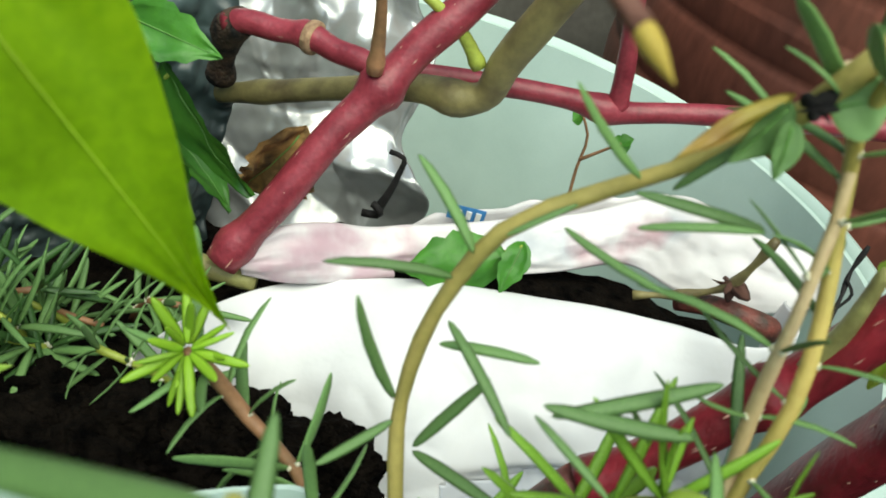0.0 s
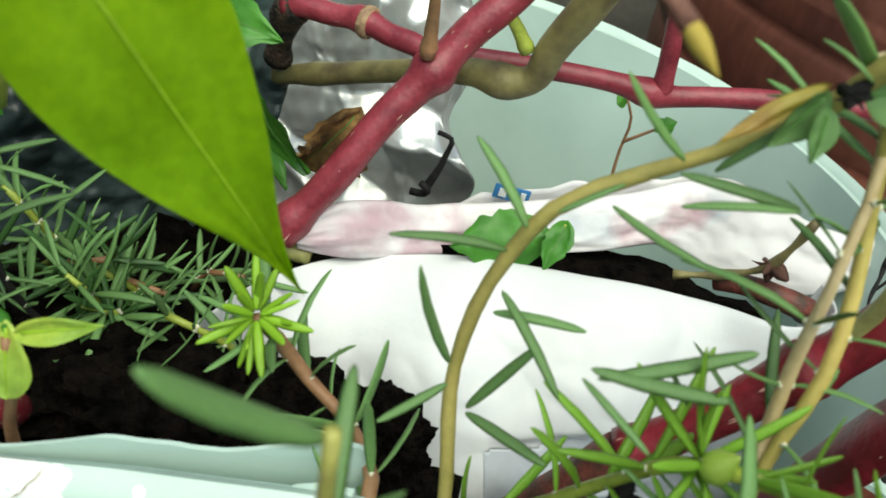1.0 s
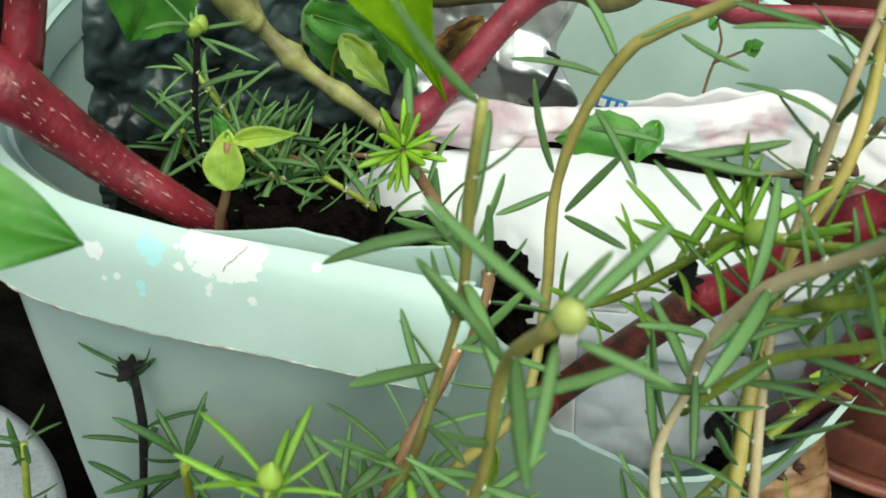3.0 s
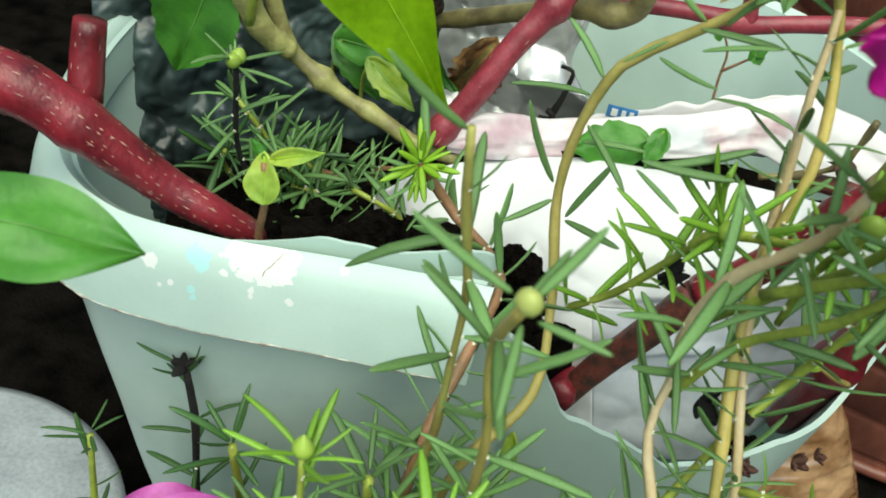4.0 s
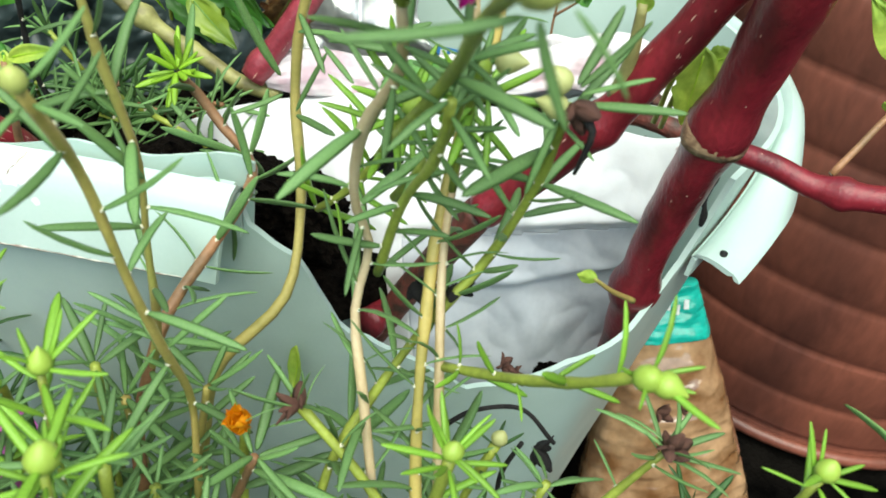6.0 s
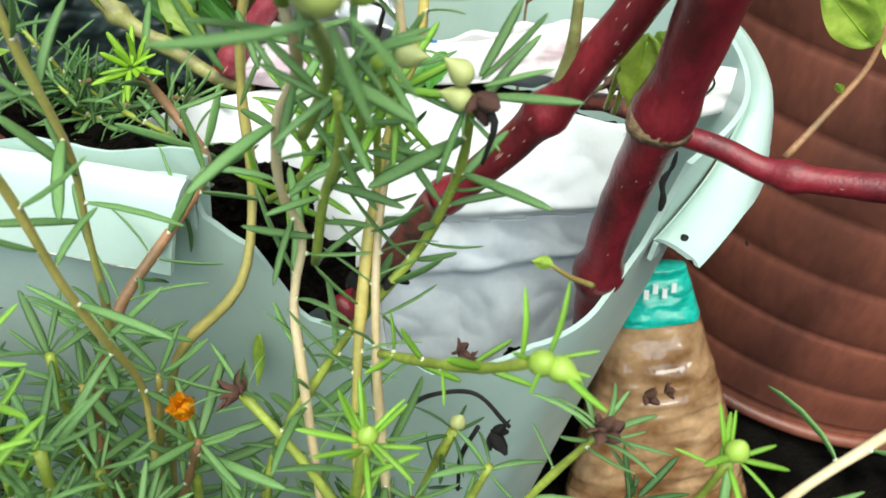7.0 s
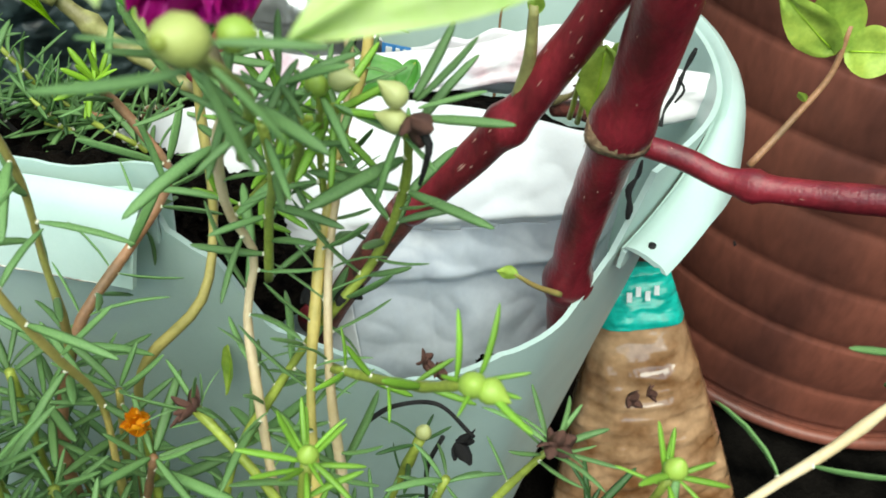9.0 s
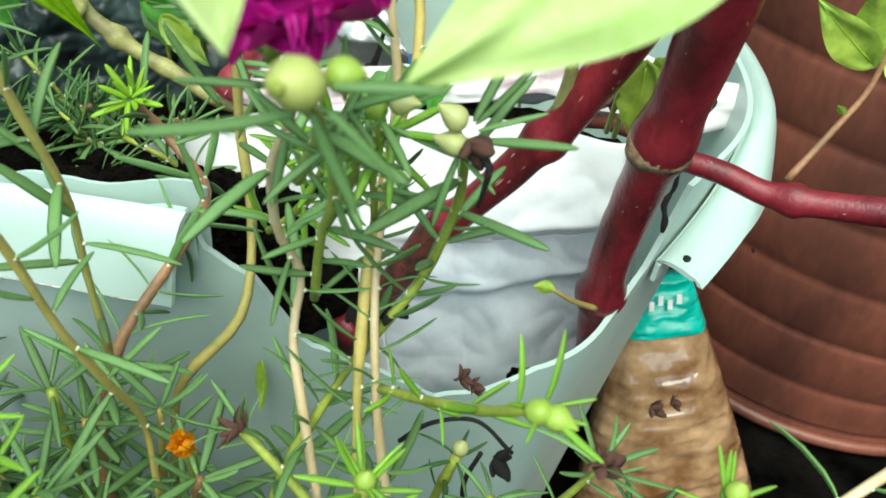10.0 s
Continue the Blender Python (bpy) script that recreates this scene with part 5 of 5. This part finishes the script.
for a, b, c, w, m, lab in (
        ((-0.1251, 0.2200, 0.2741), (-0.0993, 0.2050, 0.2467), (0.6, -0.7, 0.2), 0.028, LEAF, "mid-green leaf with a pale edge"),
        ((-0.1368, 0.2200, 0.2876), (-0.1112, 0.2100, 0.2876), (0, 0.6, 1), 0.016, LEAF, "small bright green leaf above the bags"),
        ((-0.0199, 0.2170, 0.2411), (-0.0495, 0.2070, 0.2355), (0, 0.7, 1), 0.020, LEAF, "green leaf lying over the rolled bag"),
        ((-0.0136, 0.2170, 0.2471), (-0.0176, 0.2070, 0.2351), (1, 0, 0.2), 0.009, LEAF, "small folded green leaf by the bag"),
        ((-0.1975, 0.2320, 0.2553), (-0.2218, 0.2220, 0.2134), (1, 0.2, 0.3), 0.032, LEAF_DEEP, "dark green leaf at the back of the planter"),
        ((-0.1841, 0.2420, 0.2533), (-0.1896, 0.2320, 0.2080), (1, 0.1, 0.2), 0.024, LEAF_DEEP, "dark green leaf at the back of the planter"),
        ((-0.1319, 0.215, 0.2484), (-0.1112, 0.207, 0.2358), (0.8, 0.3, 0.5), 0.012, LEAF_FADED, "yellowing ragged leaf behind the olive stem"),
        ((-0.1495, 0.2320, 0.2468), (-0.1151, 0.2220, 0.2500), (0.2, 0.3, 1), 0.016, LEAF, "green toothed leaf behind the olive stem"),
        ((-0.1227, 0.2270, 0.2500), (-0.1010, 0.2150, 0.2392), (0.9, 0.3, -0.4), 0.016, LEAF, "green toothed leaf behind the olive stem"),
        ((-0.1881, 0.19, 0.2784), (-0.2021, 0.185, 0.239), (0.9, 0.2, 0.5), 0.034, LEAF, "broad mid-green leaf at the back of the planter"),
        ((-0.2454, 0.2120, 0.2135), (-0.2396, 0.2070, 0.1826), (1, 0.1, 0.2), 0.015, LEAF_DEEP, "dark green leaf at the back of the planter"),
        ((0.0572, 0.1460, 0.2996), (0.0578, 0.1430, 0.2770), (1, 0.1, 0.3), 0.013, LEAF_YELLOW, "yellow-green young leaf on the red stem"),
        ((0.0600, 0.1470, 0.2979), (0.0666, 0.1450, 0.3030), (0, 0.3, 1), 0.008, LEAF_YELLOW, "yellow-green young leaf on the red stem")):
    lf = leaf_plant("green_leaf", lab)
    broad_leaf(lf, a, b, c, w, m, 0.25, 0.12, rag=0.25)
    va = Vector(a)
    petiole(lf, [va + Vector((-0.006, 0.012, -0.03)), va + Vector((-0.004, 0.006, -0.008)), va], 0.0008)
dry = thing("dry_leaf", "curled dry brown leaf stuck behind the red stem", "leaf")
broad_leaf(dry, (-0.0865, 0.2150, 0.2675), (-0.1002, 0.2130, 0.2394), (0.9, 0.2, 0.5), 0.022, DRY, 0.9, 0.35, rag=0.6, thick=0.0008)
yellow = thing("withered_leaf", "curled yellow withered leaf against the planter wall", "leaf")
broad_leaf(yellow, (-0.0448, 0.0980, 0.1894), (-0.0417, 0.0970, 0.1723), (1, -0.5, 0), 0.006, LEAF_YELLOW, 0.5, -0.3)

shoot = thing("leafy_shoot", "small leafy shoot growing from the red joint", "shoot")
part("stem", tube_mesh("stem", spline([(0.1111, 0.1600, 0.2647), (0.1212, 0.1700, 0.2796), (0.1284, 0.1760, 0.2946), (0.1285, 0.1780, 0.3092)], 0.003), lambda u: 0.0013 - 0.0004 * u, STEM_B, 8), shoot)
for a, b, c, w in (((0.1253, 0.1770, 0.3014), (0.1035, 0.1700, 0.3174), (0.5, 0.3, -0.9), 0.014), ((0.1286, 0.1780, 0.3025), (0.1165, 0.1750, 0.3259), (1, 0, 0), 0.016), ((0.1316, 0.1780, 0.3012), (0.1463, 0.1700, 0.3074), (0, 0.4, 1), 0.016), ((0.1226, 0.1720, 0.2851), (0.1192, 0.1700, 0.2891), (1, 0, 0), 0.003)):
    broad_leaf(shoot, a, b, c, w, LEAF_YELLOW, 0.25, 0.15)
bract = thing("leafy_shoot", "short olive shoot on the red joint", "shoot")
part("stem", tube_mesh("stem", spline([(0.0349, 0.1380, 0.2838), (0.0363, 0.1360, 0.2955), (0.0351, 0.1340, 0.3153)], 0.003), lambda u: 0.0024 - 0.001 * u, OLIVE, 8), bract)
broad_leaf(bract, (0.0355, 0.1340, 0.3130), (0.0358, 0.1330, 0.3192), (1, 0, 0), 0.005, LEAF_YELLOW, 0.3, 0.1)
nub = thing("leafy_shoot", "tiny pale shoot at the foot of the thick stem", "shoot")
part("stem", tube_mesh("stem", spline([(0.0615, 0.1390, 0.2114), (0.0511, 0.1310, 0.2199), (0.0448, 0.1280, 0.2252)], 0.002), lambda u: 0.0012 - 0.0005 * u, STEM_O, 8), nub)
broad_leaf(nub, (0.0454, 0.1280, 0.2249), (0.0385, 0.1260, 0.2269), (0, 0.3, 1), 0.005, LEAF_YELLOW, 0.3, 0.1)
bush = thing("seedling", "thin seedling with tiny leaves before the far wall", "plant")
part("stem", tube_mesh("stem", spline([(0.0170, 0.2650, 0.1899), (0.0109, 0.2800, 0.2462), (0.0101, 0.2800, 0.2604), (0.0051, 0.2800, 0.2682)], 0.004), lambda u: 0.0009 - 0.0004 * u, STEM_B, 6), bush)
part("stem", tube_mesh("stem", spline([(0.0106, 0.2800, 0.2498), (0.0184, 0.2780, 0.2579), (0.0218, 0.2760, 0.2622)], 0.004), lambda u: 0.0007 - 0.0003 * u, STEM_B, 6), bush)
for a, b in (((0.0054, 0.2800, 0.2671), (0.0019, 0.2770, 0.2653)), ((0.0054, 0.2800, 0.2671), (0.0063, 0.2800, 0.2708)), ((0.0218, 0.2760, 0.2622), (0.0253, 0.2760, 0.2654)), ((0.0217, 0.2760, 0.2614), (0.0178, 0.2750, 0.2639)), ((0.0220, 0.2760, 0.2616), (0.0243, 0.2740, 0.2592))):
    broad_leaf(bush, a, b, (0.3, 0.6, 0.7), 0.006, LEAF, 0.3, 0.1, vein=False)
twig = thing("twig", "bent brown twig lying over the bag mouth", "twig")
part("stem", tube_mesh("stem", spline([(0.0559, 0.2100, 0.2745), (0.0554, 0.2130, 0.2626), (0.0531, 0.2170, 0.2502), (0.0451, 0.2210, 0.2418), (0.0295, 0.2250, 0.2337)], 0.003), lambda u: 0.0015 + 0.0004 * math.sin(u * 20), OLIVE_DARK, 8, 0.3), twig)
tagged(part("withered_bud", DEAD["brown"], twig, "dry brown bud", aim((0.0536, 0.2150, 0.2538), (0.4, -0.3, -1), 0.009)), kind="stuff")
tie = thing("tie_string", "black string knotted on the silvery bag", "string")
part("strand", tube_mesh("strand", spline([(-0.0583, 0.2680, 0.2407), (-0.0528, 0.2680, 0.2394), (-0.0531, 0.2680, 0.2321), (-0.0546, 0.2680, 0.2243), (-0.0571, 0.2680, 0.2165)], 0.002), lambda u: 0.0010 + 0.0012 * u * u, BLACK, 6, 0.3), tie)
part("strand", tube_mesh("strand", spline([(-0.0594, 0.2680, 0.2178), (-0.0565, 0.2660, 0.2170), (-0.0569, 0.2680, 0.2135), (-0.0627, 0.2690, 0.2124)], 0.002), lambda u: 0.0016, BLACK, 6, 0.3), tie)
# black strands standing for the shadowed gaps between thick stem and rim
behind = thing("black_strand", "black strands drawn for the dark gaps inside the planter rim", "strand")
part("strand", tube_mesh("strand", spline([(0.0919, 0.2230, 0.2734), (0.0896, 0.2200, 0.2631), (0.0886, 0.2160, 0.2577), (0.0858, 0.2100, 0.2524), (0.0855, 0.2060, 0.2474)], 0.0015), lambda u: 0.0005 + 0.0004 * abs(math.sin(u * 11)), BLACK, 6, 0.5), behind)
part("strand", tube_mesh("strand", spline([(0.0882, 0.2180, 0.2629), (0.0914, 0.2160, 0.2590), (0.0892, 0.2150, 0.2536)], 0.0015), lambda u: 0.0005, BLACK, 6, 0.4), behind)
part("strand", tube_mesh("strand", spline([(0.0783, 0.1640, 0.2562), (0.0783, 0.1640, 0.2498), (0.0766, 0.1630, 0.2439), (0.0784, 0.1620, 0.2383), (0.0788, 0.1620, 0.2330)], 0.0015), lambda u: 0.0006 + 0.0005 * abs(math.sin(u * 9)), BLACK, 6, 0.6), behind)
hanging = thing("black_strand", "thin black withered thread hanging from the buds", "strand")
part("strand", tube_mesh("strand", spline([(0.0227, 0.0497, 0.3218), (0.0255, 0.0478, 0.3191), (0.0253, 0.0480, 0.3147), (0.0244, 0.0486, 0.3087)], 0.002), lambda u: 0.0011 - 0.0006 * u, BLACK, 6, 0.3), hanging)
thread = thing("black_strand", "black withered strand caught on the stems", "strand")
part("strand", tube_mesh("strand", spline([(0.0072, 0.0850, 0.1839), (0.0174, 0.0847, 0.1972), (0.0296, 0.0848, 0.2027), (0.0437, 0.0858, 0.1903)], 0.002), lambda u: 0.0008, BLACK, 6, 0.2), thread)
part("strand", tube_mesh("strand", spline([(0.0317, 0.0852, 0.1530), (0.0306, 0.0850, 0.1718), (0.0340, 0.0854, 0.1872)], 0.002), lambda u: 0.0008, BLACK, 6, 0.2), thread)
part("withered_flower", DEAD["black"], thread, m=aim((0.0388, 0.0858, 0.1856), (0.6, 0, -0.6), 0.010))
for p, q, sc in (((-0.0056, 0.0681, 0.2555), (0.6, -0.2, -0.5), 0.009), ((0.0047, 0.0663, 0.2592), (0.4, -0.4, -0.5), 0.007), ((-0.0209, 0.0867, 0.2764), (0.3, -0.5, 0.2), 0.008), ((-0.0172, 0.0935, 0.3559), (0, -1, 0.2), 0.0046), ((0.0263, 0.0997, 0.2009), (0.5, -0.2, 0.4), 0.006), ((0.0222, 0.0996, 0.2039), (0.1, -0.2, 0.8), 0.006)):
    tagged(new("withered_flower", DEAD["brown" if p[1] > 0.099 else "black"]), "withered dark flower stuck to a stem", "flower", "withered flowers").matrix_basis = aim(p, q, sc)

for p, q, sc in (((0.1158, 0.2463, 0.0582), (0.8, -0.3, 0.1), 0.011), ((0.1252, 0.2481, 0.0643), (0.5, -0.4, 0.7), 0.008)):
    tagged(new("withered_flower", DEAD["brown"]), "withered brown flower lying on the packet", "flower", "withered flowers").matrix_basis = aim(p, q, sc)

# leaves of the arching stem and of the cut one
for k, (a, b) in enumerate((((-0.0543, 0.1000, 0.2870), (-0.0691, 0.0940, 0.3108)), ((-0.0535, 0.1000, 0.2819), (-0.0646, 0.0920, 0.2755)), ((-0.0492, 0.0980, 0.2786), (-0.0419, 0.0960, 0.2990)), ((-0.0490, 0.0980, 0.2777), (-0.0349, 0.0860, 0.2821)), ((-0.0502, 0.1000, 0.3058), (-0.0385, 0.0840, 0.3022)), ((-0.0504, 0.1000, 0.3007), (-0.0359, 0.0960, 0.3065)), ((-0.0513, 0.1010, 0.3132), (-0.0687, 0.0960, 0.3189)), ((-0.0496, 0.1010, 0.3183), (-0.0585, 0.1060, 0.3309)), ((-0.0387, 0.1000, 0.3271), (-0.0255, 0.0880, 0.3255)), ((-0.0310, 0.1000, 0.3375), (-0.0475, 0.0960, 0.3483)), ((-0.0379, 0.1000, 0.3313), (-0.0469, 0.0980, 0.3248)), ((-0.0142, 0.0940, 0.3376), (-0.0325, 0.0960, 0.3380)), ((-0.0310, 0.0940, 0.3331), (-0.0165, 0.0910, 0.3409)), ((-0.0194, 0.0960, 0.3500), (-0.0291, 0.0960, 0.3399)), ((-0.0184, 0.0960, 0.3515), (-0.0269, 0.1010, 0.3599)), ((-0.0153, 0.0930, 0.3584), (-0.0214, 0.0960, 0.3631)), ((-0.0135, 0.0840, 0.3181), (-0.0350, 0.0810, 0.3067)), ((-0.0167, 0.0780, 0.3126), (-0.0370, 0.0810, 0.3080)), ((-0.0273, 0.0710, 0.3051), (-0.0379, 0.0810, 0.3084)), ((-0.0206, 0.0810, 0.3070), (-0.0257, 0.0840, 0.3125)))):
    one_needle(ARCH, a, b, NEEDLE, k, (0, -0.4, 1))
broad_leaf(ARCH, (-0.0207, 0.0945, 0.3552), (-0.0314, 0.0925, 0.3448), (0.2, 0.3, 1), 0.0031, LEAF_RUSTY, 0.3, 0.05)
broad_leaf(ARCH, (-0.0194, 0.095, 0.3542), (-0.0236, 0.093, 0.3459), (0.6, 0.3, 0.5), 0.0075, LEAF_SOFT, 0.3, 0.05)
broad_leaf(ARCH, (-0.0187, 0.093, 0.3528), (-0.0181, 0.091, 0.3462), (1, 0.3, 0.2), 0.0045, LEAF_SOFT, 0.3, 0.05)
broad_leaf(ARCH, (-0.0143, 0.094, 0.3563), (-0.009, 0.092, 0.3603), (0.1, 0.3, 0.9), 0.0095, LEAF_SOFT, 0.3, 0.05)
for k, (a, b) in enumerate((((-0.0735, 0.0368, 0.3337), (-0.0892, 0.0235, 0.3485)), ((-0.0681, 0.0459, 0.2969), (-0.0775, 0.0384, 0.3128)), ((-0.0663, 0.0462, 0.2838), (-0.0763, 0.0366, 0.3034)))):
    one_needle(CUT_STEM, a, b, NEEDLE, k + 1, (0, -0.4, 1))


# ---------------------------------------------------------------- flowers
def petal_mesh(length, width, ruffle, mat, seed, cup=0.3):
    nu, nv = 22, 22
    verts, faces = [], []
    for i in range(nu + 1):
        u = i / nu
        half = width / 2 * math.sin(math.pi * min(0.93, 0.10 + 0.83 * u ** 0.75)) ** 0.7
        for j in range(nv + 1):
            v = 2 * j / nv - 1
            r = ruffle * u * u * noise.noise(Vector((v * 2.6 + seed, u * 3, seed)))
            verts.append((v * half, cup * length * u * u - cup * 0.6 * length * u + abs(v) ** 2 * width * 0.10 + r * length, u * length * (1 - 0.18 * v * v * u)))
    for i in range(nu):
        for j in range(nv):
            q = i * (nv + 1) + j
            faces.append((q, q + 1, q + nv + 2, q + nv + 1))
    return mesh_of("petal", verts, faces, mat)


def flower(name, label, at, along, rings, mat, stem=None, seed=1, ruffle=0.2):
    """rings: (number of petals, length, width, tilt from the axis)."""
    rnd = random.Random(seed)
    ob = thing(name, label, "flower")
    along = Vector(along).normalized()
    s = along.orthogonal().normalized()
    u = along.cross(s)
    for count, length, width, tilt in rings:
        meshes = [petal_mesh(length, width, ruffle, mat, seed + k) for k in range(3)]
        off = rnd.uniform(0, 6)
        for k in range(count):
            a = off + 2 * math.pi * k / count + rnd.uniform(-0.12, 0.12)
            t = radians(tilt + rnd.uniform(-7, 7))
            out = s * math.cos(a) + u * math.sin(a)
            z = along * math.cos(t) + out * math.sin(t)
            y = along * math.sin(t) - out * math.cos(t)
            x = y.cross(z)
            part("petal", meshes[k % 3], ob, m=Matrix.Translation(Vector(at) + along * 0.0011 * (k % 3)) @ Matrix((x, y, z)).transposed().to_4x4())
    if stem:
        part("stem", tube_mesh("stem", spline(stem, 0.004), lambda q: 0.0014, STEM_G, 8), ob)
    return ob


flower("moss_rose_flower", "double magenta moss rose flower with ruffled petals", (-0.0076, 0.0220, 0.3632), (0.25, -0.55, 0.8), ((8, 0.018, 0.019, 88), (8, 0.018, 0.017, 68), (7, 0.014, 0.014, 45), (5, 0.010, 0.010, 22)), MAGENTA, [(-0.0103, 0.0270, 0.3446), (-0.0075, 0.0220, 0.3619)], 3, 0.5)
flower("moss_rose_flower", "wide open single pink flower with smooth petals", (-0.1203, 0.0028, 0.1860), (0.0, -0.2, 1), ((5, 0.044, 0.066, 84),), PINK, [(-0.16, 0.0, -0.105), (-0.1517, 0.0160, 0.0956), (-0.1203, 0.0028, 0.1860)], 5, 0.0)
flower("moss_rose_flower", "small withering orange flower before the planter", (-0.0377, 0.034, 0.2259), (-0.15, -0.5, 0.85), ((6, 0.0072, 0.0062, 34), (4, 0.0062, 0.0055, 14)), ORANGE, [(-0.0377, 0.0380, -0.1050), (-0.0387, 0.0370, 0.0524), (-0.0377, 0.034, 0.2259)], 7, 0.2)
rosette(CROSS, (-0.0146, 0.0783, 0.2983), (0.1, -0.6, 0.7), 9, 0.018, NEEDLE_LIGHT, random.Random(41))
part("bud", BUDS["drop"], CROSS, "pale green flower bud", aim((-0.0145, 0.0773, 0.2980), (0.35, -0.3, 0.9), 0.0075))
# dark leaves added to shade the planter's too bright inner wall
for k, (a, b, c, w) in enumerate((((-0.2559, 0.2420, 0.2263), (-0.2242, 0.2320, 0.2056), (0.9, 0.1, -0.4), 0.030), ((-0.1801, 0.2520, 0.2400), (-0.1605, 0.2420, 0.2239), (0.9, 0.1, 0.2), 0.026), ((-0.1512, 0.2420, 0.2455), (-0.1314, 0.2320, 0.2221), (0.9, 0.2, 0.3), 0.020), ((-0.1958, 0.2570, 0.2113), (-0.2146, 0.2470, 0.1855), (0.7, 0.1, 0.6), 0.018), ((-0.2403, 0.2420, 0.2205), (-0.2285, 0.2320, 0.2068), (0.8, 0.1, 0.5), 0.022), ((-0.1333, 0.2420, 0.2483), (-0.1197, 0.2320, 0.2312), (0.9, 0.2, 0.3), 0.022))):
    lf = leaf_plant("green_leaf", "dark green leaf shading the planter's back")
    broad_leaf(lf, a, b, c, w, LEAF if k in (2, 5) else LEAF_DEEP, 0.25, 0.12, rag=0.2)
    petiole(lf, [Vector(a) + Vector((0.0, 0.012, -0.05)), Vector(a) + Vector((0.0, 0.006, -0.012)), Vector(a)], 0.0009)
petiole(lf, [(-0.2252, 0.2270, 0.1710), (-0.2220, 0.2250, 0.1939), (-0.2160, 0.2220, 0.2163)], 0.0014)
flap = thing("bag_flap", "white printed back edge of the sack behind its roll", "bag")
verts, faces = [], []
for i in range(41):
    u = i / 40
    top = Vector((-0.0544, 0.2500, 0.2208)).lerp(Vector((0.0376, 0.2560, 0.2579)), u) + Vector((0, 0, 0.004 * math.sin(u * 3.1) + 0.003 * noise.noise(Vector((u * 9, 0, 4)))))
    for j in range(13):
        p = Vector((top.x, top.y - 0.002, top.z - 0.030 * (1 - j / 12)))
        verts.append(p + Vector((0, crumple(p, 0.0025, 50, 6), 0)))
for i in range(40):
    for j in range(12):
        q = i * 13 + j
        faces.append((q, q + 13, q + 14, q + 1))
film_part = part("film", mesh_of("film", verts, faces, PRINTED), flap)
film_part.modifiers.new("thickness", "SOLIDIFY").thickness = 0.0006
for k, (x0, x1, y0, y1, m) in enumerate(((790, 860, 368, 396, INK), (800, 815, 374, 390, WHITE_INK), (824, 834, 374, 390, WHITE_INK), (842, 852, 374, 390, WHITE_INK))):
    c = Vector((-0.0286, 0.2465, 0.2362))
    sx, sz = 0.000185, 0.000200
    bar = [c + Vector(((px - 825) * sx, -0.0006 * (k > 0) - dy, (381 - py) * sz)) for dy in (0, 0.0005) for px, py in ((x0, y1), (x1, y1), (x1, y0), (x0, y0))]
    part("print_bar", mesh_of("print_bar", bar, [(3, 2, 1, 0), (4, 5, 6, 7), (0, 1, 5, 4), (1, 2, 6, 5), (2, 3, 7, 6), (3, 0, 4, 7)], m, False), flap)
